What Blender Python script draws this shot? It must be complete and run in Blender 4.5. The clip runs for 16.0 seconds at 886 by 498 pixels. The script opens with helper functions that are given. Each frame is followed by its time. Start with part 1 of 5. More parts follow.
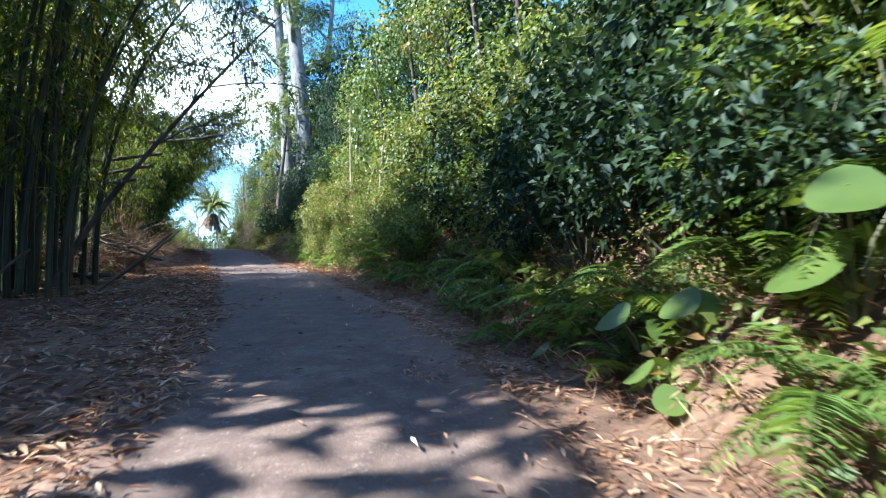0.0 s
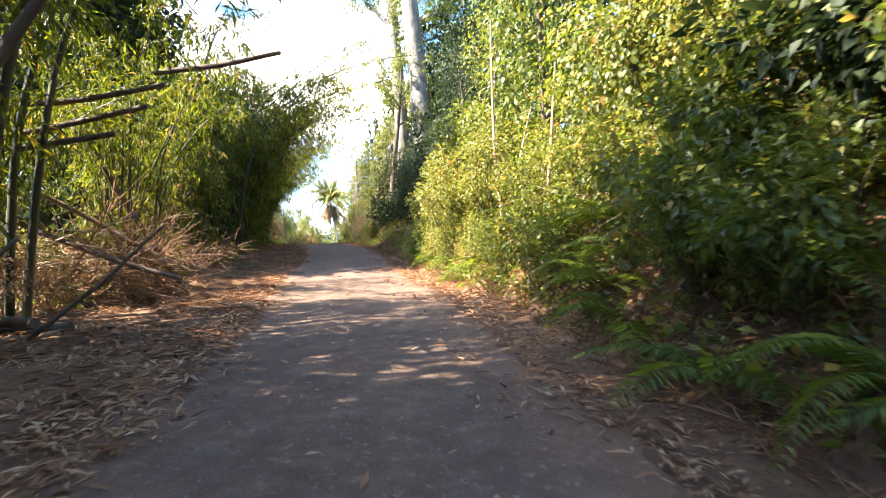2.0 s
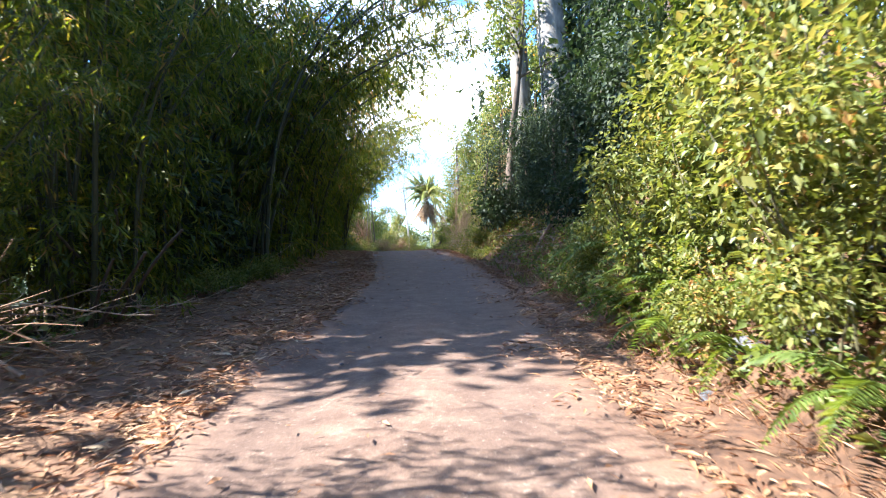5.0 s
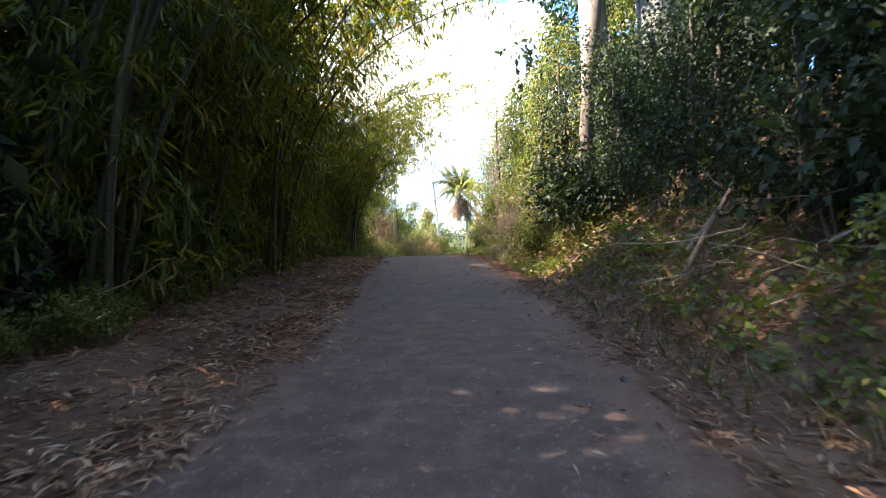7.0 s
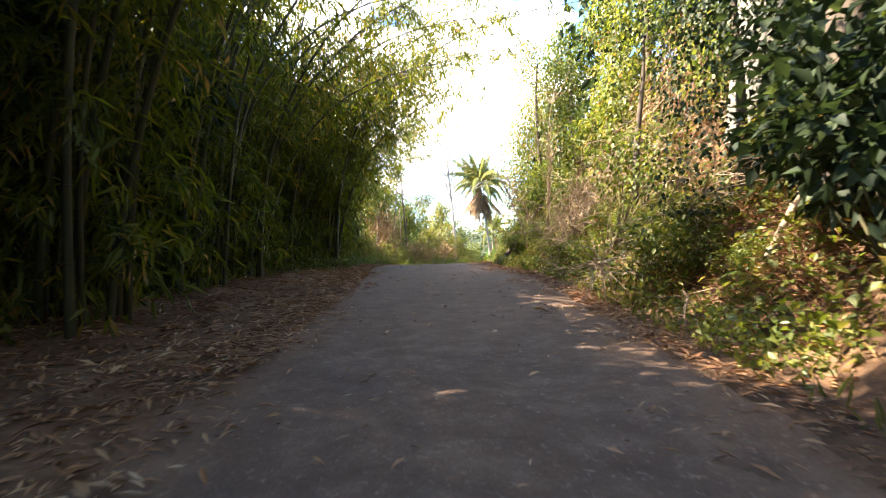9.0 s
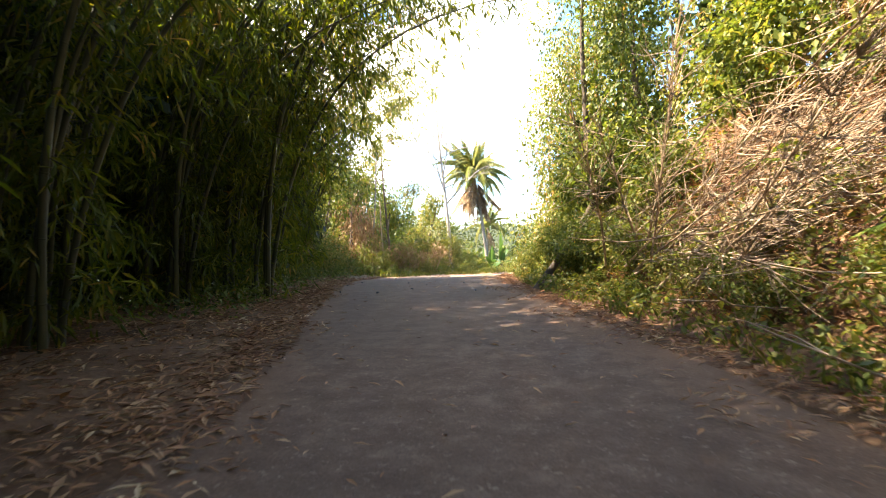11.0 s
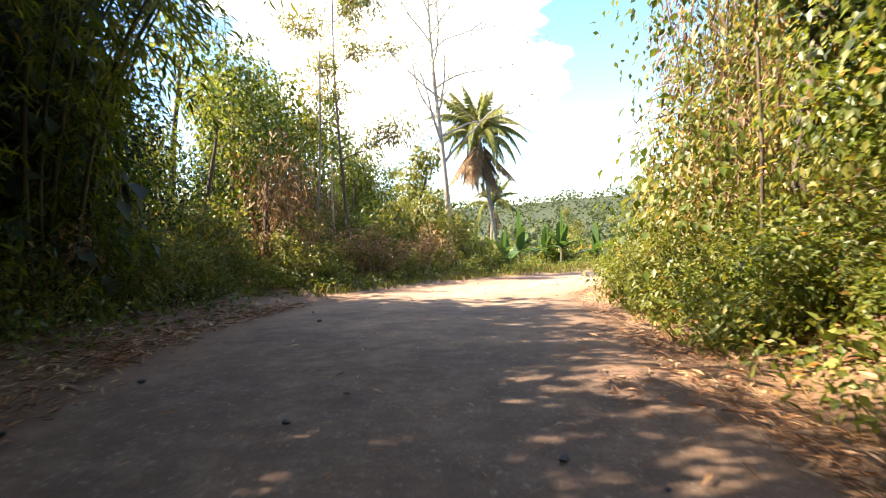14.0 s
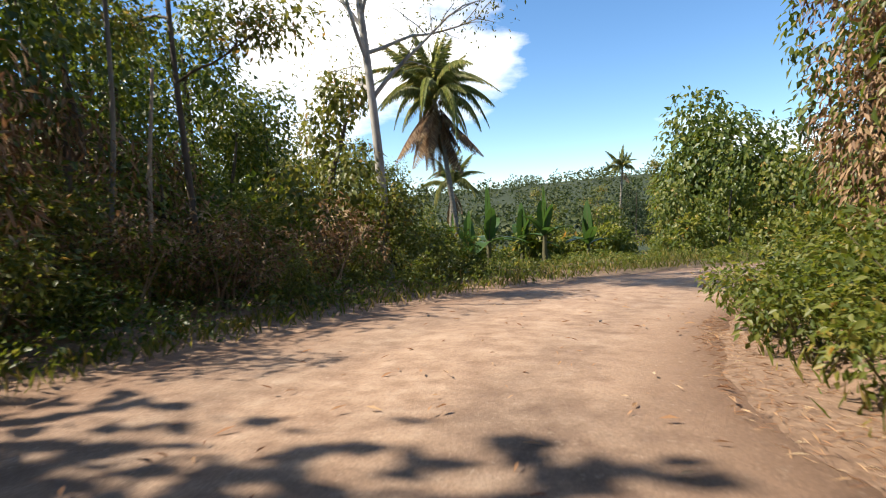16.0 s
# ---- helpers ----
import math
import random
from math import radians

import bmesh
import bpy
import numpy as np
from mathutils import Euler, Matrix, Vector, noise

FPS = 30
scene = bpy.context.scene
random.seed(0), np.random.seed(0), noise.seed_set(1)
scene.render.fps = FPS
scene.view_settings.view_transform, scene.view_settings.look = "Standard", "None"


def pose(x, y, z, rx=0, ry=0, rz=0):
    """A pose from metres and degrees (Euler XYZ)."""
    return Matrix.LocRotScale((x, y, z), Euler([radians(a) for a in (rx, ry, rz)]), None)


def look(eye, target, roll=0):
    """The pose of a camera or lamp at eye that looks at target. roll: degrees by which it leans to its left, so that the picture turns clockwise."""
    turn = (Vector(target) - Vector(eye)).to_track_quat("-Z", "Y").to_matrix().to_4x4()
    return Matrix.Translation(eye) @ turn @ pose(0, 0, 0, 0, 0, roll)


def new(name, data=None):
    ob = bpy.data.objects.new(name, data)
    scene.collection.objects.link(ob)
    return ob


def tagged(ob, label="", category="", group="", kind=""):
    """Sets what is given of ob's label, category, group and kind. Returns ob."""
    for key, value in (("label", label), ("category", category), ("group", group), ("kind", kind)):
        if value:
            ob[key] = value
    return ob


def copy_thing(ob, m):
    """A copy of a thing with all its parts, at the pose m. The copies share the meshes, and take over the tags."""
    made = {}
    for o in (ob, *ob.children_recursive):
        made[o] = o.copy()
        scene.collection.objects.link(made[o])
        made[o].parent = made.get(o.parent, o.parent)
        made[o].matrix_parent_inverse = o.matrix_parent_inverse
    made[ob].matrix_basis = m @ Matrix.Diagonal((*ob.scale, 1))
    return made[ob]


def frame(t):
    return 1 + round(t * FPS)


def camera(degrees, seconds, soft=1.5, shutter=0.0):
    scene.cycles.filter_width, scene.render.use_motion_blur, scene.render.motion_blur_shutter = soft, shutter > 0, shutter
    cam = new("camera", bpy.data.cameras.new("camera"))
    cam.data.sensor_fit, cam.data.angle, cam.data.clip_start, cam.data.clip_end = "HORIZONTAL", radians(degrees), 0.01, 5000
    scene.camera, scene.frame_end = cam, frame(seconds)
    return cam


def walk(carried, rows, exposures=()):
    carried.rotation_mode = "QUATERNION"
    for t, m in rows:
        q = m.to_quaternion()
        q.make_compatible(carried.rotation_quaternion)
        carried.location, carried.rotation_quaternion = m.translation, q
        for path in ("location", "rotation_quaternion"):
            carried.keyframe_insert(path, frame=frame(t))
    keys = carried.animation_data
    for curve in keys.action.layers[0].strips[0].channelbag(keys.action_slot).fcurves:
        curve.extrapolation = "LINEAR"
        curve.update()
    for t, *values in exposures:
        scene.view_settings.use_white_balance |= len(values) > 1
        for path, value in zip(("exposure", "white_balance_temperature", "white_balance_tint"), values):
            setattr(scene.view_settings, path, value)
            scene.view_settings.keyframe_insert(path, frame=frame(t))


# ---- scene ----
cam = camera(75.4, 16.0, soft=1.05, shutter=0.2)
PATH = [
    (0, (0.000, 0.000, 1.400), (-0.000, 1.999, 1.446), -1.35),
    (0.5, (-0.399, 2.475, 1.552), (-0.500, 4.473, 1.591), -1.58),
    (1, (-0.906, 4.912, 1.700), (-1.114, 6.901, 1.733), -1.64),
    (1.5, (-1.576, 7.326, 1.843), (-1.888, 9.302, 1.871), -1.94),
    (2, (-2.298, 9.563, 1.977), (-2.706, 11.521, 1.994), -2.24),
    (2.5, (-2.958, 11.562, 2.096), (-3.457, 13.498, 2.107), -2.08),
    (3, (-3.723, 13.440, 2.206), (-4.296, 15.356, 2.215), -2.09),
    (3.5, (-4.501, 15.342, 2.340), (-5.136, 17.238, 2.359), -2.25),
    (4, (-5.271, 17.346, 2.495), (-5.949, 19.227, 2.514), -2.53),
    (4.5, (-6.005, 19.433, 2.602), (-6.714, 21.304, 2.618), -2.08),
    (4.7, (-6.310, 20.267, 2.651), (-7.029, 22.133, 2.676), -1.92),
    (6.8, (-9.821, 29.486, 3.124), (-10.660, 31.302, 3.155), -1.74),
    (7, (-10.256, 30.391, 3.215), (-11.107, 32.201, 3.244), -1.79),
    (7.5, (-11.364, 32.633, 3.338), (-12.233, 34.434, 3.367), -1.69),
    (8, (-12.492, 34.815, 3.468), (-13.372, 36.611, 3.498), -1.68),
    (8.5, (-13.624, 37.023, 3.590), (-14.511, 38.815, 3.618), -1.64),
    (9, (-14.721, 39.225, 3.683), (-15.613, 41.014, 3.711), -1.64),
    (9.2, (-15.155, 40.074, 3.731), (-16.045, 41.865, 3.760), -1.60),
    (11.3, (-19.818, 48.342, 4.362), (-20.658, 50.157, 4.371), -2.12),
    (11.5, (-20.231, 49.149, 4.405), (-21.069, 50.965, 4.413), -2.03),
    (12, (-21.167, 51.198, 4.470), (-22.004, 53.015, 4.468), -1.93),
    (12.5, (-22.169, 53.368, 4.545), (-23.008, 55.184, 4.532), -2.10),
    (13, (-23.187, 55.609, 4.579), (-24.030, 57.422, 4.549), -2.05),
    (13.5, (-24.123, 57.836, 4.583), (-24.971, 59.647, 4.547), -1.78),
    (14, (-25.196, 59.963, 4.608), (-26.024, 61.783, 4.548), -2.06),
    (14.5, (-26.132, 62.113, 4.619), (-26.938, 63.942, 4.546), -2.33),
    (15, (-26.927, 64.224, 4.588), (-27.716, 66.059, 4.501), -2.49),
    (15.5, (-27.684, 66.341, 4.526), (-28.439, 68.191, 4.425), -2.64),
    (16, (-28.322, 68.527, 4.443), (-29.019, 70.399, 4.333), -2.69),
]
# seconds, stops, kelvin, tint: the film's camera opens up in the shade
EXPOSURES = [(0.0, 2.25, 5000, 4), (0.5, 2.55, 5900, 8), (1.0, 2.85, 7000, 13), (2.0, 3.05, 7000, 14), (3.5, 3.0, 6000, 14), (4.5, 2.75, 5700, 12), (6.8, 2.8, 6600, 16), (8.0, 2.8, 6600, 13), (9.2, 3.0, 7500, 13), (11.3, 2.95, 7800, 13), (13.0, 2.75, 7800, 14), (14.5, 2.05, 7600, 13), (16.0, 0.95, 6900, 10)]
walk(cam, [(t, look(eye, target, roll)) for t, eye, target, roll in PATH], EXPOSURES)

# ---- world and sun ----
SUN_WAY = Vector((-0.85, -0.43, 1.05)).normalized()      # towards the sun
SUN_UP = math.asin(SUN_WAY.z)
world = bpy.data.worlds.new("sky")
scene.world = world
world.use_nodes = True
wn, wl = world.node_tree.nodes, world.node_tree.links
wn.clear()
sky = wn.new("ShaderNodeTexSky")
sky.sky_type = "NISHITA"
sky.sun_disc = False
sky.sun_elevation = SUN_UP
sky.sun_rotation = math.atan2(SUN_WAY.x, SUN_WAY.y)
sky.altitude = 1500
sky.air_density, sky.dust_density, sky.ozone_density = 1.0, 0.1, 2.0
wcoord = wn.new("ShaderNodeTexCoord")
wmap = wn.new("ShaderNodeMapping")
wmap.inputs["Scale"].default_value = (1.0, 1.0, 2.4)
wmap.inputs["Location"].default_value = (0.35, 0.1, 0.0)
cloud = wn.new("ShaderNodeTexNoise")
cloud.inputs["Scale"].default_value = 2.6
cloud.inputs["Detail"].default_value = 7.0
cloud.inputs["Roughness"].default_value = 0.55
cramp = wn.new("ShaderNodeValToRGB")
cramp.color_ramp.elements[0].position, cramp.color_ramp.elements[1].position = 0.5, 0.66
cmix = wn.new("ShaderNodeMixRGB")
cmix.inputs[2].default_value = (9.5, 9.4, 9.3, 1)
back = wn.new("ShaderNodeBackground")
back.inputs["Strength"].default_value = 0.12
wout = wn.new("ShaderNodeOutputWorld")
wl.new(wcoord.outputs["Generated"], wmap.inputs["Vector"])
wl.new(wmap.outputs[0], cloud.inputs["Vector"])
# a bank of white cloud towards the north-west, clear sky elsewhere
bank = wn.new("ShaderNodeVectorMath")
bank.operation = "DOT_PRODUCT"
bank.inputs[1].default_value = Vector((-0.45, 0.8, 0.4)).normalized()
wl.new(wcoord.outputs["Generated"], bank.inputs[0])
lift = wn.new("ShaderNodeMapRange")
lift.inputs["From Min"].default_value, lift.inputs["From Max"].default_value = 0.94, 0.98
lift.inputs["To Min"].default_value, lift.inputs["To Max"].default_value = -0.05, 0.115
wl.new(bank.outputs["Value"], lift.inputs["Value"])
csum = wn.new("ShaderNodeMath")
wl.new(cloud.outputs["Fac"], csum.inputs[0])
wl.new(lift.outputs[0], csum.inputs[1])
wl.new(csum.outputs[0], cramp.inputs["Fac"])
wl.new(cramp.outputs["Color"], cmix.inputs[0])
hue = wn.new("ShaderNodeHueSaturation")
hue.inputs["Saturation"].default_value = 1.2
wl.new(sky.outputs[0], hue.inputs["Color"])
wl.new(hue.outputs[0], cmix.inputs[1])
wl.new(cmix.outputs[0], back.inputs["Color"])
wl.new(back.outputs[0], wout.inputs["Surface"])

sun_data = bpy.data.lights.new("sun", "SUN")
sun_data.energy, sun_data.angle, sun_data.color = 5.0, radians(0.55), (1.0, 0.93, 0.82)
sun = new("sun", sun_data)
sun.matrix_world = look(SUN_WAY * 200, (0, 0, 0))

# ---- materials ----
def node_material(name, rough=0.6):
    m = bpy.data.materials.new(name)
    m.use_nodes = True
    n, l = m.node_tree.nodes, m.node_tree.links
    p = n["Principled BSDF"]
    p.inputs["Roughness"].default_value = rough
    p.inputs["Specular IOR Level"].default_value = 0.35
    return m, n, l, p


def ramp_of(n, colours):
    r = n.new("ShaderNodeValToRGB")
    e = r.color_ramp.elements
    while len(e) < len(colours):
        e.new(0.5)
    for k, (pos, c) in zip(e, colours):
        k.position, k.color = pos, (*c, 1)
    return r


def noise_of(n, l, scale, detail=4.0, coord=None, rough=0.6):
    t = n.new("ShaderNodeTexNoise")
    t.inputs["Scale"].default_value, t.inputs["Detail"].default_value, t.inputs["Roughness"].default_value = scale, detail, rough
    if coord:
        l.new(coord, t.inputs["Vector"])
    return t


def leaf_material(name, colours, gloss=0.5, through_light=0.4):
    """Leaves: every leaf its own tint, light passes through."""
    m, n, l, p = node_material(name, gloss)
    geo = n.new("ShaderNodeNewGeometry")
    info = n.new("ShaderNodeObjectInfo")
    add = n.new("ShaderNodeMath")
    add.operation = "MULTIPLY_ADD"
    add.inputs[1].default_value = 0.8
    mul = n.new("ShaderNodeMath")
    mul.operation = "MULTIPLY"
    mul.inputs[1].default_value = 0.2
    l.new(info.outputs["Random"], mul.inputs[0])
    l.new(geo.outputs["Random Per Island"], add.inputs[0])
    l.new(mul.outputs[0], add.inputs[2])
    r = ramp_of(n, colours)
    co = n.new("ShaderNodeTexCoord")
    clump = noise_of(n, l, 1.4, 3, co.outputs["Object"])
    shift = n.new("ShaderNodeMapRange")
    shift.inputs["From Min"].default_value, shift.inputs["From Max"].default_value = 0.3, 0.7
    shift.inputs["To Min"].default_value, shift.inputs["To Max"].default_value = -0.28, 0.22
    l.new(clump.outputs["Fac"], shift.inputs["Value"])
    tint = n.new("ShaderNodeMath")
    l.new(add.outputs[0], tint.inputs[0])
    l.new(shift.outputs[0], tint.inputs[1])
    l.new(tint.outputs[0], r.inputs["Fac"])
    l.new(r.outputs["Color"], p.inputs["Base Color"])
    tr = n.new("ShaderNodeBsdfTranslucent")
    hue = n.new("ShaderNodeHueSaturation")
    hue.inputs["Hue"].default_value, hue.inputs["Saturation"].default_value, hue.inputs["Value"].default_value = 0.485, 1.15, 1.7
    l.new(r.outputs["Color"], hue.inputs["Color"])
    l.new(hue.outputs[0], tr.inputs["Color"])
    mix = n.new("ShaderNodeMixShader")
    mix.inputs[0].default_value = through_light
    l.new(p.outputs[0], mix.inputs[1])
    l.new(tr.outputs[0], mix.inputs[2])
    l.new(mix.outputs[0], n["Material Output"].inputs["Surface"])
    return m


def bark_material(name, dark, pale, scale=6.0, stretch=0.18, bump=0.5, rough=0.85):
    m, n, l, p = node_material(name, rough)
    co = n.new("ShaderNodeTexCoord")
    mp = n.new("ShaderNodeMapping")
    mp.inputs["Scale"].default_value = (1, 1, stretch)
    l.new(co.outputs["Object"], mp.inputs["Vector"])
    a = noise_of(n, l, scale, 6, mp.outputs[0], 0.65)
    b = noise_of(n, l, scale * 0.22, 3, co.outputs["Object"])
    mixf = n.new("ShaderNodeMath")
    mixf.operation = "MULTIPLY_ADD"
    mixf.inputs[1].default_value = 0.55
    half = n.new("ShaderNodeMath")
    half.operation = "MULTIPLY"
    half.inputs[1].default_value = 0.45
    l.new(b.outputs["Fac"], half.inputs[0])
    l.new(a.outputs["Fac"], mixf.inputs[0])
    l.new(half.outputs[0], mixf.inputs[2])
    r = ramp_of(n, [(0.36, dark), (0.62, pale)])
    l.new(mixf.outputs[0], r.inputs["Fac"])
    l.new(r.outputs["Color"], p.inputs["Base Color"])
    bp = n.new("ShaderNodeBump")
    bp.inputs["Strength"].default_value, bp.inputs["Distance"].default_value = bump, 0.03
    l.new(a.outputs["Fac"], bp.inputs["Height"])
    l.new(bp.outputs[0], p.inputs["Normal"])
    return m


BAMBOO_LEAF = leaf_material("bamboo_leaf", [(0.0, (0.0392, 0.058, 0.011)), (0.5, (0.0874, 0.115, 0.0184)), (0.88, (0.19, 0.185, 0.0322)), (1.0, (0.336, 0.21, 0.0736))], 0.5, 0.5)
FINE_LEAF = leaf_material("fine_leaf", [(0.0, (0.0504, 0.08, 0.0166)), (0.5, (0.112, 0.14, 0.0294)), (0.88, (0.224, 0.22, 0.0552)), (1.0, (0.37, 0.22, 0.0736))], 0.45, 0.42)
BROAD_LEAF = leaf_material("broad_leaf", [(0.0, (0.0504, 0.08, 0.0184)), (0.6, (0.101, 0.135, 0.0276)), (1.0, (0.224, 0.215, 0.0506))], 0.4, 0.35)
# near-black green: the shade of the wood is put into this leaf colour
SHADED_LEAF = leaf_material("dark_leaf", [(0.0, (0.014, 0.026, 0.01)), (0.6, (0.026, 0.044, 0.016)), (1.0, (0.055, 0.078, 0.026))], 0.62, 0.25)
PALE_LEAF = leaf_material("pale_leaf", [(0.0, (0.0784, 0.1, 0.023)), (0.55, (0.14, 0.155, 0.035)), (0.85, (0.246, 0.225, 0.0644)), (1.0, (0.381, 0.22, 0.0782))], 0.42, 0.38)
FERN_LEAF = leaf_material("fern_leaf", [(0.0, (0.0616, 0.1, 0.0202)), (0.7, (0.123, 0.17, 0.0322)), (1.0, (0.246, 0.23, 0.0552))], 0.5, 0.4)
WOODS_LEAF = leaf_material("woods_leaf", [(0.0, (0.022, 0.036, 0.012)), (0.6, (0.05, 0.068, 0.02)), (1.0, (0.11, 0.115, 0.036))], 0.7, 0.25)
PALM_LEAF = leaf_material("palm_leaf", [(0.0, (0.12, 0.15, 0.05)), (0.6, (0.24, 0.26, 0.09)), (1.0, (0.42, 0.36, 0.16))], 0.4, 0.35)
BANANA_LEAF = leaf_material("banana_leaf", [(0.0, (0.035, 0.075, 0.02)), (0.7, (0.06, 0.115, 0.03)), (1.0, (0.15, 0.13, 0.05))], 0.4, 0.35)
DRY_LEAF = leaf_material("dry_leaf", [(0.0, (0.13, 0.058, 0.028)), (0.4, (0.28, 0.14, 0.065)), (0.8, (0.41, 0.26, 0.14)), (1.0, (0.56, 0.44, 0.28))], 0.6, 0.12)
DRY_FROND = leaf_material("dry_frond", [(0.0, (0.12, 0.065, 0.032)), (0.6, (0.27, 0.165, 0.085)), (1.0, (0.42, 0.31, 0.17))], 0.6, 0.15)
GRASS = leaf_material("grass_blade", [(0.0, (0.0896, 0.12, 0.0258)), (0.6, (0.157, 0.18, 0.0414)), (1.0, (0.426, 0.32, 0.129))], 0.5, 0.35)
CULM = bark_material("bamboo_culm", (0.018, 0.02, 0.011), (0.07, 0.068, 0.032), 5, 0.06, 0.15, 0.5)
DEAD_CULM = bark_material("dead_bamboo", (0.12, 0.07, 0.042), (0.3, 0.2, 0.12), 5, 0.06, 0.2, 0.7)
BARK = bark_material("brown_bark", (0.045, 0.033, 0.025), (0.15, 0.115, 0.085))
GREY_BARK = bark_material("grey_bark", (0.09, 0.082, 0.07), (0.3, 0.275, 0.24), 4, 0.3)
WHITE_BARK = bark_material("white_bark", (0.19, 0.175, 0.155), (0.5, 0.47, 0.43), 4, 0.35, 0.35)
PALM_BARK = bark_material("palm_bark", (0.1, 0.08, 0.06), (0.3, 0.26, 0.2), 3, 3.0, 0.6)
TWIG = bark_material("dry_twig", (0.17, 0.11, 0.07), (0.42, 0.32, 0.22), 9, 0.2, 0.3)
BROWN_TWIG = bark_material("brown_twig", (0.08, 0.04, 0.02), (0.25, 0.14, 0.07), 9, 0.2, 0.3)
STEM = bark_material("green_stem", (0.06, 0.06, 0.03), (0.16, 0.14, 0.07), 8, 0.2, 0.2)


def rock_material():
    m, n, l, p = node_material("grey_rock", 0.85)
    co = n.new("ShaderNodeTexCoord")
    a = noise_of(n, l, 7, 8, co.outputs["Object"])
    r = ramp_of(n, [(0.3, (0.035, 0.036, 0.04)), (0.7, (0.12, 0.12, 0.128))])
    l.new(a.outputs["Fac"], r.inputs["Fac"])
    l.new(r.outputs["Color"], p.inputs["Base Color"])
    bp = n.new("ShaderNodeBump")
    bp.inputs["Strength"].default_value, bp.inputs["Distance"].default_value = 0.6, 0.03
    l.new(a.outputs["Fac"], bp.inputs["Height"])
    l.new(bp.outputs[0], p.inputs["Normal"])
    return m


ROCK = rock_material()


def ground_material():
    """Reddish soil with litter on it; green cover grows in with distance from the road's forest stretch."""
    m, n, l, p = node_material("forest_soil", 0.95)
    co = n.new("ShaderNodeTexCoord")
    big = noise_of(n, l, 0.6, 5, co.outputs["Object"])
    small = noise_of(n, l, 9, 8, co.outputs["Object"], 0.7)
    ad = n.new("ShaderNodeMath")
    ad.operation = "MULTIPLY_ADD"
    ad.inputs[1].default_value = 0.5
    hf = n.new("ShaderNodeMath")
    hf.operation = "MULTIPLY"
    hf.inputs[1].default_value = 0.5
    l.new(big.outputs["Fac"], hf.inputs[0])
    l.new(small.outputs["Fac"], ad.inputs[0])
    l.new(hf.outputs[0], ad.inputs[2])
    r = ramp_of(n, [(0.35, (0.055, 0.029, 0.017)), (0.5, (0.13, 0.07, 0.038)), (0.65, (0.24, 0.145, 0.08))])
    l.new(ad.outputs[0], r.inputs["Fac"])
    sep = n.new("ShaderNodeSeparateXYZ")
    l.new(co.outputs["Object"], sep.inputs[0])
    far = n.new("ShaderNodeMapRange")
    far.inputs["From Min"].default_value, far.inputs["From Max"].default_value = 80, 94
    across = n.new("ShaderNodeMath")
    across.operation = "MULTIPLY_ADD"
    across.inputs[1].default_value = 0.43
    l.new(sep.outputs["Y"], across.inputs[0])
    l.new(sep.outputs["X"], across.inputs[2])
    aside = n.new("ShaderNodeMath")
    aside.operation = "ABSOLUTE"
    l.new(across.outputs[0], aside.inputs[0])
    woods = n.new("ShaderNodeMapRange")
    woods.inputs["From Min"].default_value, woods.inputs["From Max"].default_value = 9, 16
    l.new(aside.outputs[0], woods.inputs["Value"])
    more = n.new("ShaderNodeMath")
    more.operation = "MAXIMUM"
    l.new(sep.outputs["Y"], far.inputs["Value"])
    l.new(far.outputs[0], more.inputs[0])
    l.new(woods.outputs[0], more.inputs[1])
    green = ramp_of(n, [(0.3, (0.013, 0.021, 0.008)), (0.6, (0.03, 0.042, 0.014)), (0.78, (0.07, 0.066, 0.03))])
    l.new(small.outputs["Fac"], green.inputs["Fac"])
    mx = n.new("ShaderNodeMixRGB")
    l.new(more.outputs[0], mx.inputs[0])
    tan = ramp_of(n, [(0.3, (0.16, 0.095, 0.06)), (0.55, (0.3, 0.195, 0.13)), (0.75, (0.42, 0.3, 0.21))])
    l.new(small.outputs["Fac"], tan.inputs["Fac"])
    bare = n.new("ShaderNodeMapRange")
    bare.inputs["From Min"].default_value, bare.inputs["From Max"].default_value = 65, 75
    l.new(sep.outputs["Y"], bare.inputs["Value"])
    soil = n.new("ShaderNodeMixRGB")
    l.new(bare.outputs[0], soil.inputs[0])
    l.new(r.outputs["Color"], soil.inputs[1])
    l.new(tan.outputs["Color"], soil.inputs[2])
    l.new(soil.outputs[0], mx.inputs[1])
    l.new(green.outputs["Color"], mx.inputs[2])
    l.new(mx.outputs[0], p.inputs["Base Color"])
    bp = n.new("ShaderNodeBump")
    bp.inputs["Strength"].default_value, bp.inputs["Distance"].default_value = 0.8, 0.05
    l.new(small.outputs["Fac"], bp.inputs["Height"])
    l.new(bp.outputs[0], p.inputs["Normal"])
    return m


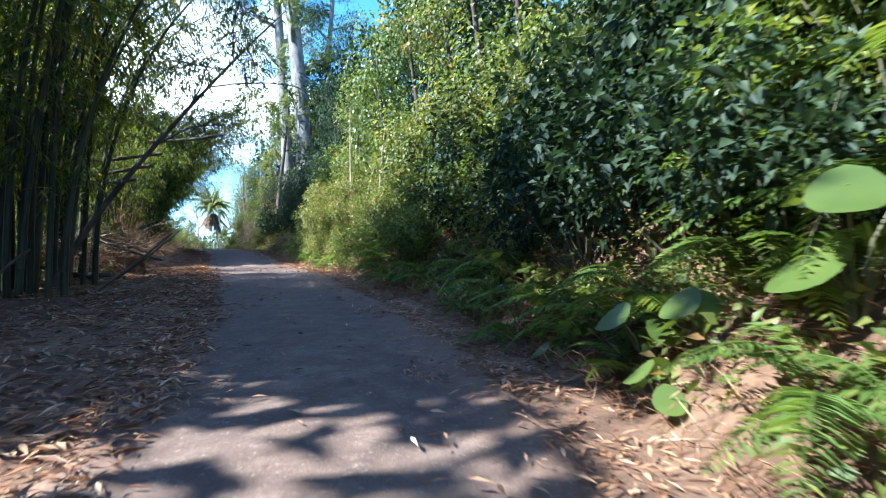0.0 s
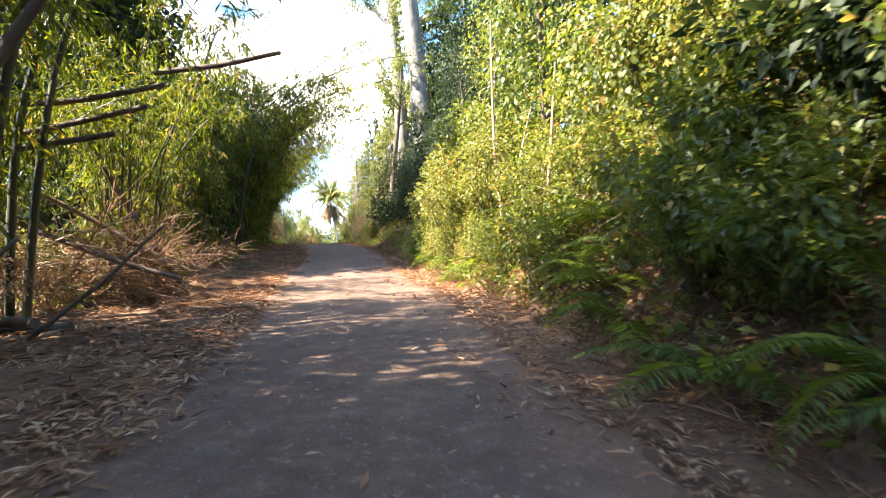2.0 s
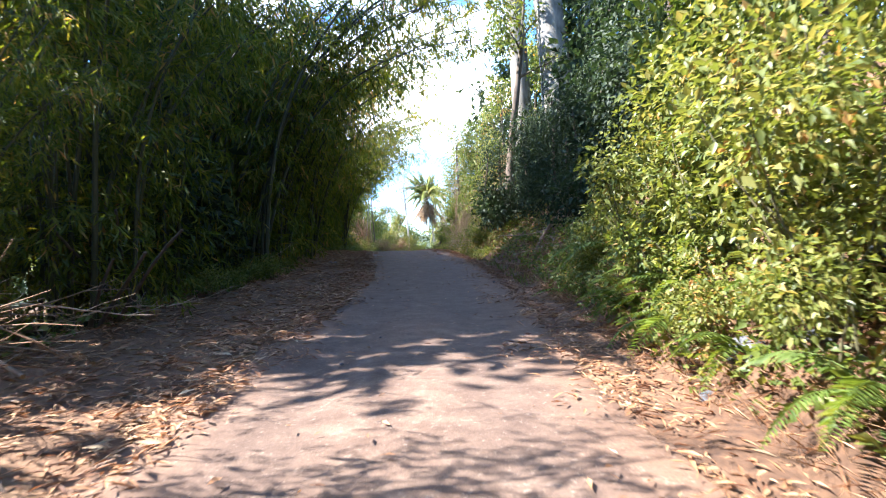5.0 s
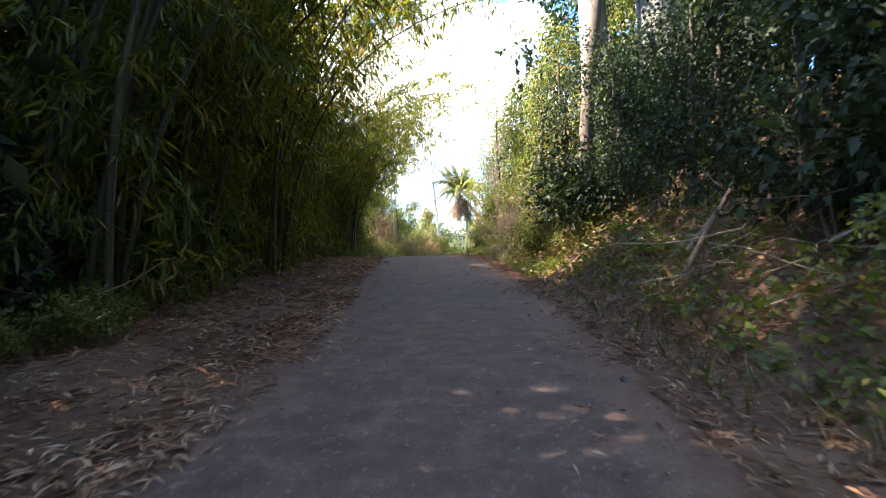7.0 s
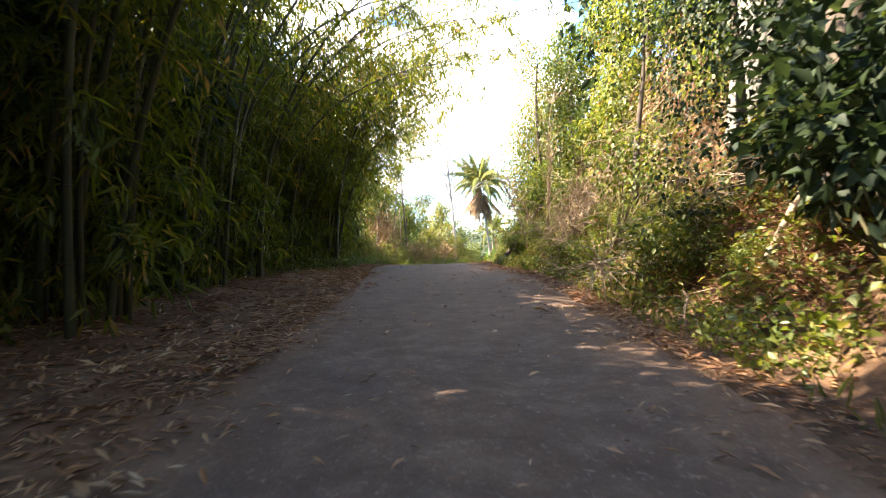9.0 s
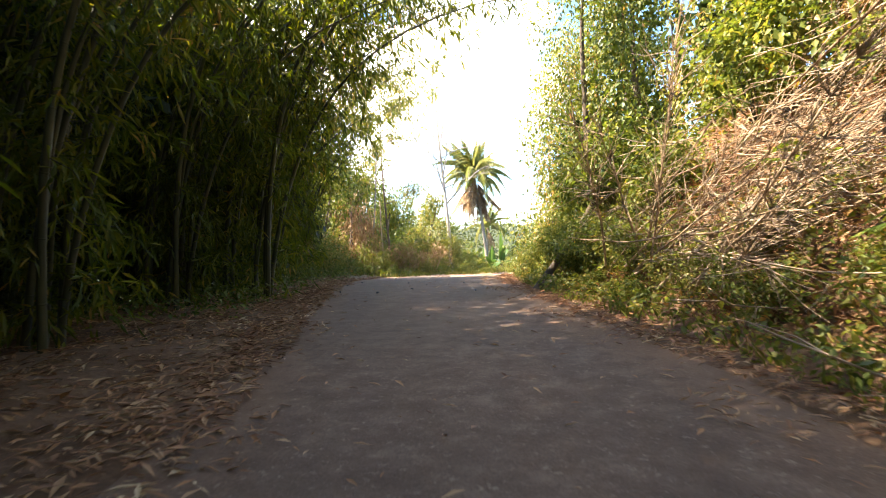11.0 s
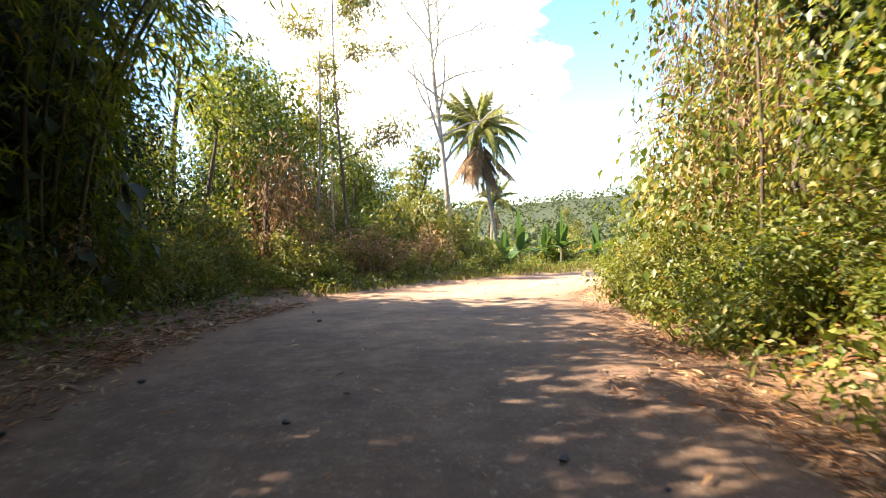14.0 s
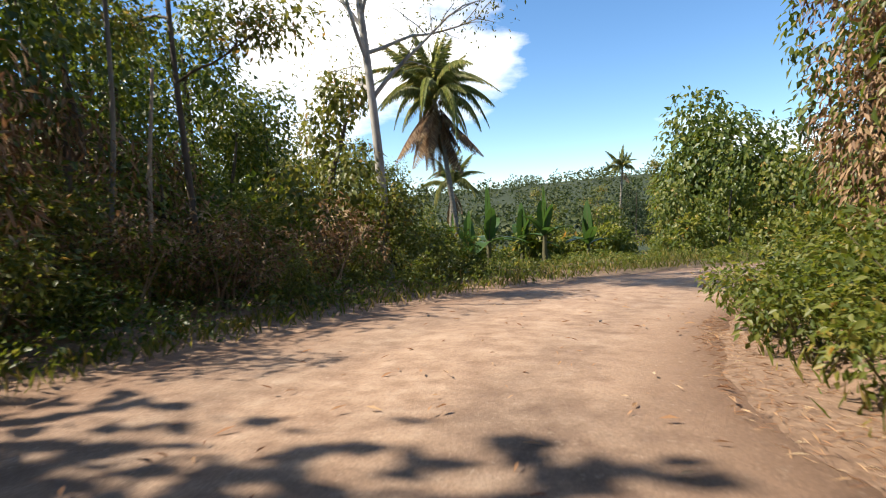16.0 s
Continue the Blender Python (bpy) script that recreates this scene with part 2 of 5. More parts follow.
def road_material():
    """Worn grey-brown seal that gives way to tan earth near the bend, with gravel, dust and wheel tracks."""
    m, n, l, p = node_material("worn_road", 0.9)
    co = n.new("ShaderNodeTexCoord")
    uv = n.new("ShaderNodeUVMap")
    uv.uv_map = "along"
    sep = n.new("ShaderNodeSeparateXYZ")
    l.new(uv.outputs[0], sep.inputs[0])
    fine = noise_of(n, l, 45, 6, co.outputs["Object"], 0.7)
    mid = noise_of(n, l, 3.2, 6, co.outputs["Object"], 0.65)
    big = noise_of(n, l, 0.45, 4, co.outputs["Object"])
    grey = ramp_of(n, [(0.3, (0.083, 0.05, 0.035)), (0.52, (0.126, 0.08, 0.056)), (0.72, (0.188, 0.126, 0.089))])
    l.new(mid.outputs["Fac"], grey.inputs["Fac"])
    earth = ramp_of(n, [(0.3, (0.22, 0.135, 0.088)), (0.55, (0.35, 0.235, 0.16)), (0.75, (0.46, 0.335, 0.24))])
    l.new(mid.outputs["Fac"], earth.inputs["Fac"])
    # the change sits at the shadow's edge: darker seal also deepens the shade
    change = n.new("ShaderNodeMapRange")
    change.inputs["From Min"].default_value, change.inputs["From Max"].default_value = 74, 81
    wob = n.new("ShaderNodeMath")
    wob.operation = "MULTIPLY_ADD"
    wob.inputs[1].default_value = 16.0
    l.new(big.outputs["Fac"], wob.inputs[0])
    l.new(sep.outputs["Y"], wob.inputs[2])
    l.new(wob.outputs[0], change.inputs["Value"])
    mx = n.new("ShaderNodeMixRGB")
    l.new(change.outputs[0], mx.inputs[0])
    l.new(grey.outputs["Color"], mx.inputs[1])
    l.new(earth.outputs["Color"], mx.inputs[2])
    # dusty edges and middle strip
    absx = n.new("ShaderNodeMath")
    absx.operation = "ABSOLUTE"
    l.new(sep.outputs["X"], absx.inputs[0])
    edge = n.new("ShaderNodeMapRange")
    edge.inputs["From Min"].default_value, edge.inputs["From Max"].default_value = 0.6, 0.98
    em = n.new("ShaderNodeMath")
    em.operation = "MULTIPLY_ADD"
    em.inputs[1].default_value = 0.45
    em2 = n.new("ShaderNodeMath")
    em2.operation = "ADD"
    em2.inputs[1].default_value = -0.22
    l.new(mid.outputs["Fac"], em.inputs[0])
    l.new(absx.outputs[0], em.inputs[2])
    l.new(em.outputs[0], em2.inputs[0])
    l.new(em2.outputs[0], edge.inputs["Value"])
    dust = n.new("ShaderNodeMixRGB")
    dust.inputs[2].default_value = (0.17, 0.098, 0.06, 1)
    l.new(edge.outputs[0], dust.inputs[0])
    l.new(mx.outputs[0], dust.inputs[1])
    # two wheel tracks worn darker, with loose pale dust between them
    track = n.new("ShaderNodeMapRange")
    off = n.new("ShaderNodeMath")
    off.operation = "SUBTRACT"
    off.inputs[1].default_value = 0.42
    l.new(absx.outputs[0], off.inputs[0])
    near = n.new("ShaderNodeMath")
    near.operation = "ABSOLUTE"
    l.new(off.outputs[0], near.inputs[0])
    track.inputs["From Min"].default_value, track.inputs["From Max"].default_value = 0.24, 0.06
    track.inputs["To Max"].default_value = 0.4
    l.new(near.outputs[0], track.inputs["Value"])
    patch = noise_of(n, l, 1.3, 5, co.outputs["Object"], 0.7)
    tf = n.new("ShaderNodeMath")
    tf.operation = "MULTIPLY"
    l.new(track.outputs[0], tf.inputs[0])
    l.new(patch.outputs["Fac"], tf.inputs[1])
    worn = n.new("ShaderNodeMixRGB")
    worn.inputs[2].default_value = (0.085, 0.06, 0.047, 1)
    l.new(tf.outputs[0], worn.inputs[0])
    l.new(dust.outputs[0], worn.inputs[1])
    speck = noise_of(n, l, 16, 4, co.outputs["Object"], 0.75)
    pale = n.new("ShaderNodeMapRange")
    pale.inputs["From Min"].default_value, pale.inputs["From Max"].default_value = 0.58, 0.72
    pale.inputs["To Max"].default_value = 0.5
    l.new(speck.outputs["Fac"], pale.inputs["Value"])
    gravel = n.new("ShaderNodeMixRGB")
    gravel.inputs[2].default_value = (0.42, 0.33, 0.25, 1)
    l.new(pale.outputs[0], gravel.inputs[0])
    l.new(worn.outputs[0], gravel.inputs[1])
    grit = n.new("ShaderNodeMixRGB")
    grit.blend_type = "OVERLAY"
    grit.inputs[0].default_value = 0.75
    l.new(gravel.outputs[0], grit.inputs[1])
    l.new(fine.outputs["Fac"], grit.inputs[2])
    l.new(grit.outputs[0], p.inputs["Base Color"])
    bp = n.new("ShaderNodeBump")
    bp.inputs["Strength"].default_value, bp.inputs["Distance"].default_value = 0.55, 0.02
    hsum = n.new("ShaderNodeMath")
    hsum.operation = "MULTIPLY_ADD"
    hsum.inputs[1].default_value = 1.6
    l.new(mid.outputs["Fac"], hsum.inputs[0])
    l.new(fine.outputs["Fac"], hsum.inputs[2])
    l.new(hsum.outputs[0], bp.inputs["Height"])
    l.new(bp.outputs[0], p.inputs["Normal"])
    return m


SOIL = ground_material()
ROAD = road_material()

# ---- mesh tools ----
class Buf:
    """Gathers vertices and faces of one mesh."""

    def __init__(self):
        self.v, self.f, self.n = [], [], 0

    def add(self, verts, faces):
        verts = np.asarray(verts, float).reshape(-1, 3)
        self.v.append(verts)
        self.f.append(np.asarray(faces, int) + self.n)
        self.n += len(verts)
        return self

    def mesh(self, name, material, smooth=False):
        me = bpy.data.meshes.new(name)
        v = np.concatenate(self.v)
        me.vertices.add(len(v))
        me.vertices.foreach_set("co", v.astype(np.float32).ravel())
        idx = np.concatenate([f.ravel() for f in self.f]).astype(np.int32)
        sizes = np.concatenate([np.full(len(f), f.shape[1]) for f in self.f])
        start = np.concatenate([[0], np.cumsum(sizes)[:-1]]).astype(np.int32)
        me.loops.add(len(idx))
        me.loops.foreach_set("vertex_index", idx)
        me.polygons.add(len(sizes))
        me.polygons.foreach_set("loop_start", start)
        if smooth:
            me.polygons.foreach_set("use_smooth", np.ones(len(sizes), bool))
        me.materials.append(material)
        me.update(calc_edges=True)
        return me


def part(name, buf, material, parent, label="", smooth=False):
    """Links one mesh as a part of a thing or of a part."""
    me = buf if isinstance(buf, bpy.types.Mesh) else buf.mesh(name, material, smooth)
    ob = new(name, me)
    ob.parent = parent
    return tagged(ob, label)


def thing(name, label, category, group="", kind=""):
    return tagged(new(name), label, category, group, kind)


def unit(a):
    a = np.asarray(a, float)
    return a / np.maximum(np.linalg.norm(a, axis=-1, keepdims=True), 1e-9)


def tube(buf, path, radii, sides=7, cap=True):
    path, radii = np.asarray(path, float), np.asarray(radii, float)
    tang = unit(np.gradient(path, axis=0))
    ref = np.array([1.0, 0.03, 0.02]) if abs(tang[0][0]) < 0.8 else np.array([0.03, 1.0, 0.02])
    a = unit(np.cross(tang, ref))
    b = np.cross(tang, a)
    ang = np.linspace(0, 2 * np.pi, sides, endpoint=False)
    ring = np.cos(ang)[None, :, None] * a[:, None] + np.sin(ang)[None, :, None] * b[:, None]
    v = path[:, None] + ring * radii[:, None, None]
    k = len(path)
    i, j = np.meshgrid(np.arange(k - 1), np.arange(sides), indexing="ij")
    f = np.stack([i * sides + j, i * sides + (j + 1) % sides, (i + 1) * sides + (j + 1) % sides, (i + 1) * sides + j], -1).reshape(-1, 4)
    buf.add(v, f)
    if cap:
        for ring0 in (v[0][::-1], v[-1]):
            buf.add(ring0, [list(range(sides))])
    return buf


def leaves(buf, base, way, up, length, width, fold=0.25, droop=0.2):
    """Pointed leaves with a folded midrib, two faces each."""
    base, way, up = np.asarray(base), unit(way), np.asarray(up)
    side = unit(np.cross(way, up))
    nor = np.cross(side, way)
    length, width = np.broadcast_to(length, len(base))[:, None], np.broadcast_to(width, len(base))[:, None]
    mid = base + way * length * 0.42 + nor * width * fold
    tip = base + way * length - nor * length * droop
    v = np.stack([base, mid - side * width * 0.5, tip, mid + side * width * 0.5], 1)
    n = np.arange(len(base))[:, None] * 4
    buf.add(v, np.concatenate([n + [0, 1, 2], n + [0, 2, 3]]))
    return buf


def rng(seed):
    return np.random.default_rng(seed)


def ball(r, n):
    return unit(r.normal(size=(n, 3)))


def bend_path(start, way, length, n, r, wander=0.12, sag=0.0):
    """A crooked path that starts along a way; sag pulls it down, minus lifts it."""
    pts, d = [np.asarray(start, float)], unit(way)
    for _ in range(n):
        d = unit(d + r.normal(size=3) * wander + np.array([0, 0, -sag]))
        pts.append(pts[-1] + d * length / n)
    return np.array(pts)


# ---- the line of the road ----
# centre x, centre y, half width, height
LINE = np.array([
    (2.5, -45, 1.8, -2.3), (0.6, -20, 1.75, -1.15), (-0.2, -8, 1.7, -0.5), (-0.55, 0, 1.65, 0.0), (-1.0, 4.6, 1.65, 0.3),
    (-2.7, 10.4, 1.8, 0.62), (-3.9, 13.4, 1.85, 0.8), (-5.7, 18.4, 1.95, 1.1), (-7.8, 23.2, 2.05, 1.3), (-9.7, 27.6, 2.1, 1.5),
    (-12.0, 33.6, 2.05, 1.92), (-14.1, 38.4, 2.1, 2.28), (-16.3, 42.5, 2.2, 2.6), (-18.2, 46.2, 2.3, 2.82), (-21.2, 52.0, 2.45, 3.12),
    (-24.4, 57.3, 2.55, 3.28), (-26.6, 61.3, 2.75, 3.34), (-28.5, 65.4, 3.0, 3.34), (-29.9, 69.6, 3.05, 3.22), (-30.4, 73.4, 2.75, 3.08),
    (-29.6, 78.2, 2.5, 2.9), (-27.2, 83.2, 2.4, 2.72), (-22.8, 87.6, 2.4, 2.55), (-16.0, 91.0, 2.4, 2.35), (-6.0, 93.5, 2.4, 2.1), (10, 95, 2.4, 1.8)])


def spline(p, step=0.4):
    """Catmull-Rom through rows."""
    q = np.vstack([2 * p[0] - p[1], p, 2 * p[-1] - p[-2]])
    out = []
    for i in range(1, len(q) - 2):
        n = max(2, int(np.linalg.norm(q[i + 1, :2] - q[i, :2]) / step))
        t = np.linspace(0, 1, n, endpoint=False)[:, None]
        a, b, c, d = q[i - 1], q[i], q[i + 1], q[i + 2]
        out.append(0.5 * (2 * b + (c - a) * t + (2 * a - 5 * b + 4 * c - d) * t**2 + (3 * b - a - 3 * c + d) * t**3))
    return np.vstack(out + [p[-1:]])


CURVE = spline(LINE)
TANG = unit(np.gradient(CURVE[:, :2], axis=0))
RIGHT = np.stack([TANG[:, 1], -TANG[:, 0]], 1)


def station(y):
    """The index of the curve where it first reaches y, before the bend."""
    return int(np.argmax(CURVE[:, 1] >= y))


def beside(y, a):
    """A place a metres outside the road's edge (right: plus, left: minus) at station y."""
    i = station(y)
    u = (CURVE[i, 2] + abs(a)) * (1 if a > 0 else -1)
    return CURVE[i, :2] + RIGHT[i] * u


def hills(x, y):
    d = np.hypot(x + 20, y - 40)
    ang = np.arctan2(y - 40, x + 20)
    roll = 0.5 + 0.5 * np.sin(ang * 5 + 1.0) * np.cos(ang * 3 + 0.4)
    rise = np.clip((d - 170) / 420, 0, 1) ** 1.5
    return 1.5 - 4.5 * np.clip((d - 85) / 80, 0, 1) + rise * (30 + 20 * roll) + np.clip((d - 900) / 1500, 0, 1) * 25


def bank_of(y):
    """How high the cut bank on the right stands, 0 to 1, by the road's station."""
    return np.interp(y, [-60, 0, 20, 60, 68, 78, 86], [1, 1, 1, 1, 0.75, 0.3, 0.05])


def ground_z(x, y):
    x, y = np.atleast_1d(np.asarray(x, float)), np.atleast_1d(np.asarray(y, float))
    out = np.empty(len(x))
    for k in range(0, len(x), 20000):
        xs, ys = x[k : k + 20000], y[k : k + 20000]
        d2 = (xs[:, None] - CURVE[None, :, 0]) ** 2 + (ys[:, None] - CURVE[None, :, 1]) ** 2
        i = d2.argmin(1)
        off = np.stack([xs, ys], 1) - CURVE[i, :2]
        u = (off * RIGHT[i]).sum(1)
        dist = np.sqrt(d2[np.arange(len(i)), i])
        u = np.where(u >= 0, np.maximum(u, dist), np.minimum(u, -dist))
        a = np.abs(u) - CURVE[i, 2]
        zc, st = CURVE[i, 3], CURVE[i, 1]
        wave = 0.05 * np.sin(xs * 1.9 + 0.6 * ys) + 0.04 * np.sin(ys * 2.7 - xs) + 0.03 * np.sin(xs * 5.1 + ys * 4.3)
        wob = 0.25 * np.sin(ys * 0.55 + 1) + 0.18 * np.sin(ys * 1.35)
        al = np.maximum(a - 0.15, 0)
        left = zc + 0.04 * np.minimum(al, 1.5) - 0.14 * np.maximum(al - 3.0, 0) + wave * np.minimum(al, 1.2)
        left = np.maximum(left, zc - 3.5)
        ar = a - 0.95 - 0.3 * wob
        rise = np.minimum(np.maximum(ar, 0) * 1.05, 3.6) + np.clip(ar - 3.4, 0, 14) * 0.32
        lump = (0.16 * np.sin(xs * 2.3 + ys) + 0.14 * np.sin(ys * 2.9 - 1.7 * xs)) * np.clip(ar, 0, 1)
        right = zc - 0.1 * np.clip(a, 0, 0.6) + (rise + lump) * bank_of(st) + wave * np.clip(a, 0, 1)
        near = np.where(a < 0, zc - 0.07, np.where(u < 0, left, right))
        w = np.clip((dist - 26) / 45, 0, 1)
        w = w * w * (3 - 2 * w)
        out[k : k + 20000] = near * (1 - w) + hills(xs, ys) * w
    return out


def gz(x, y):
    return float(ground_z([x], [y])[0])


# ---- ground sheet and road ----
def axis_lines(lo, hi, step, reach):
    inner = np.arange(lo, hi + step / 2, step)
    grow = np.geomspace(step, reach / 5, 34)
    outer = np.cumsum(grow)
    outer = outer * reach / outer[-1]
    return np.concatenate([(lo - outer)[::-1], inner, hi + outer])


gx, gy = axis_lines(-44, 10, 0.5, 2600), axis_lines(-10, 92, 0.6, 2600)
GX, GY = np.meshgrid(gx, gy)
gv = np.stack([GX.ravel(), GY.ravel(), ground_z(GX.ravel(), GY.ravel())], 1)
nx, ny = len(gx), len(gy)
ii, jj = np.meshgrid(np.arange(nx - 1), np.arange(ny - 1))
gf = np.stack([jj * nx + ii, jj * nx + ii + 1, (jj + 1) * nx + ii + 1, (jj + 1) * nx + ii], -1).reshape(-1, 4)
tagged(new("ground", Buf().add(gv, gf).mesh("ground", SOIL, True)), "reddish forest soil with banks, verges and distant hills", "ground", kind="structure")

cols = np.linspace(-1.06, 1.06, 17)
rows_n = len(CURVE)
rv, ruv = [], []
for i in range(rows_n):
    ragged = 0.12 * math.sin(CURVE[i, 1] * 2.1) + 0.1 * math.sin(CURVE[i, 1] * 5.3 + 1) + 0.12 * math.sin(CURVE[i, 1] * 0.83 + 2)
    for c in cols:
        u = c * CURVE[i, 2] + (ragged if abs(c) > 1 else 0) * (1 if c > 0 else -1)
        xy = CURVE[i, :2] + RIGHT[i] * u
        rut = -0.022 * math.exp(-((abs(u) - 0.85) / 0.3) ** 2) + 0.01 * math.sin(xy[0] * 1.7 + xy[1] * 1.3) - 0.018 * c * c
        rv.append((xy[0], xy[1], CURVE[i, 3] + rut - (0.1 if abs(c) > 1.05 else 0)))
        ruv.append((c, CURVE[i, 1] if i < station(74) else 74 + 0.4 * (i - station(74))))
nc = len(cols)
ii, jj = np.meshgrid(np.arange(nc - 1), np.arange(rows_n - 1))
rf = np.stack([jj * nc + ii, jj * nc + ii + 1, (jj + 1) * nc + ii + 1, (jj + 1) * nc + ii], -1).reshape(-1, 4)
road_me = Buf().add(rv, rf).mesh("road", ROAD, True)
lay = road_me.uv_layers.new(name="along")
lay.data.foreach_set("uv", np.array(ruv, np.float32)[rf.ravel()].ravel())
tagged(new("road", road_me), "narrow worn road, grey-brown in the woods, tan earth at the bend", "road", kind="structure")


# ---- plants: builders ----
def bamboo_clump(seed, culms=16, height=12.0, lean=0.5, spread=1.1, sprays=26, low=0.22, dead=2, label="", per=20, big=1.0, stout=1.0):
    """Arching culms with drooping leaf sprays. It leans to +x."""
    r = rng(seed)
    root = thing("bamboo_clump", label or "dense clump of tall arching green bamboo on leaf litter", "bamboo", "bamboo along the road")
    leaf = Buf()
    twig = Buf()
    for k in range(culms):
        ang, rad = r.uniform(0, 2 * np.pi), spread * math.sqrt(r.uniform(0.02, 1))
        foot = np.array([rad * math.cos(ang), rad * math.sin(ang), -0.1])
        h = height * r.uniform(0.72, 1.05)
        out = np.array([math.cos(ang) * 0.45 + lean, math.sin(ang) * 0.5, 0]) * r.uniform(0.6, 1.2)
        t = np.linspace(0, 1, 15)[:, None]
        path = foot + out * (0.12 * t + 0.88 * t**2.6) * h * 0.55 + np.array([0, 0, 1.0]) * h * (t - 0.2 * np.linalg.norm(out) * t**3.2)
        path += np.sin(t * 7 + r.uniform(0, 6)) * np.array([0.04, 0.05, 0])
        rad0 = r.uniform(0.036, 0.055) * stout
        b = Buf()
        rr = rad0 * (1 - 0.82 * t[:, 0] ** 1.3)
        tube(b, path, rr, 6)
        for q in range(1, 9):                       # node rings
            tq = q / 15
            i0 = int(tq * 14)
            c = path[i0]
            d = unit(path[i0 + 1] - path[i0])
            tube(b, [c - d * 0.012, c, c + d * 0.012], [rr[i0] * 1.02, rr[i0] * 1.16, rr[i0] * 1.02], 6, False)
        part("culm", b, CULM, root, smooth=True)
        n = sprays
        ts = low + (1 - low) * r.uniform(0, 1, n) ** 0.8
        pos = np.stack([np.interp(ts, t[:, 0], path[:, c]) for c in range(3)], 1)
        for q, p0 in enumerate(pos):
            az = r.uniform(0, 2 * np.pi)
            way = np.array([math.cos(az), math.sin(az), r.uniform(-0.1, 0.5)])
            ln = r.uniform(0.7, 1.7)
            br = bend_path(p0, way, ln, 5, r, 0.1, 0.2)
            if q % 2:
                tube(twig, br[::2], [0.008, 0.005, 0.003], 3, False)
            m = per
            tb = r.uniform(0.15, 1, m)
            bp = np.stack([np.interp(tb, np.linspace(0, 1, 6), br[:, c]) for c in range(3)], 1) + r.normal(size=(m, 3)) * 0.07
            d = unit(br[-1] - br[0]) * 0.5 + r.normal(size=(m, 3)) * 0.55 + [0, 0, -0.55]
            leaves(leaf, bp, d, ball(r, m) + [0, 0, 1.2], big * r.uniform(0.18, 0.32, m), big * r.uniform(0.03, 0.05, m), 0.1, 0.12)
    tagged(part("twig", twig, CULM, root), kind="stuff")
    tagged(part("foliage", leaf, BAMBOO_LEAF, root, "narrow green bamboo leaves"), kind="stuff")
    for k in range(dead):
        b = Buf()
        ang = r.uniform(0, 6.28)
        st = np.array([math.cos(ang), math.sin(ang), 0]) * spread
        p = bend_path(st, [math.cos(ang) * 0.9, math.sin(ang) * 0.9, r.uniform(0.5, 1.2)], r.uniform(1.8, 3.2), 6, r, 0.06, 0.03)
        tube(b, p, np.linspace(0.04, 0.02, 7), 6)
        part("dead_culm", b, BARK, root, "dry broken brown culm")
    return root


def bush(seed, size=(1.3, 1.3, 1.2), count=2400, leaf=(0.07, 0.13), ratio=0.5, material=None, name="bush", label="", group="bushes by the road", lumps=9, droop=0.25, stem=STEM):
    """A shrub: forked stems and many small leaves gathered in uneven lumps."""
    r = rng(seed)
    root = thing(name, label, "bush" if name == "bush" else name.replace("_", " "), group)
    sz = np.array(size)
    st = Buf()
    lv = Buf()
    cent = ball(r, lumps) * r.uniform(0.35, 0.85, (lumps, 1)) * sz * [1, 1, 0.8] + [0, 0, sz[2] * 0.95]
    cent[:, 2] = np.maximum(cent[:, 2], sz[2] * 0.3)
    rad = r.uniform(0.28, 0.52, lumps) * sz.mean()
    for c in cent:
        p = bend_path([r.normal() * 0.08, r.normal() * 0.08, -0.1], c, np.linalg.norm(c) * 1.05, 5, r, 0.12, -0.05)
        tube(st, p[[0, 2, 3, 5]], np.linspace(0.022, 0.006, 4) * sz.mean() ** 0.5, 4, False)
    w = rad**2 / (rad**2).sum()
    pick = r.choice(lumps, count, p=w)
    d = ball(r, count)
    shell = r.uniform(0.15, 1, count) ** 0.45
    pos = cent[pick] + d * (rad[pick] * shell)[:, None] * [1, 1, 0.9]
    pos += 0.1 * np.sin(pos[:, [1, 2, 0]] * 6 + seed) * sz.mean()
    pos[:, 2] = np.maximum(pos[:, 2], 0.03)
    ln = r.uniform(leaf[0], leaf[1], count)
    leaves(lv, pos, d * 0.9 + r.normal(size=(count, 3)) * 0.6 + [0, 0, -droop], ball(r, count) * 0.7 + [0, 0, 1.0], ln, ln * ratio * r.uniform(0.8, 1.2, count), 0.18, 0.15)
    tagged(part("stem", st, stem, root), kind="stuff")
    tagged(part("foliage", lv, material or FINE_LEAF, root), kind="stuff")
    return root


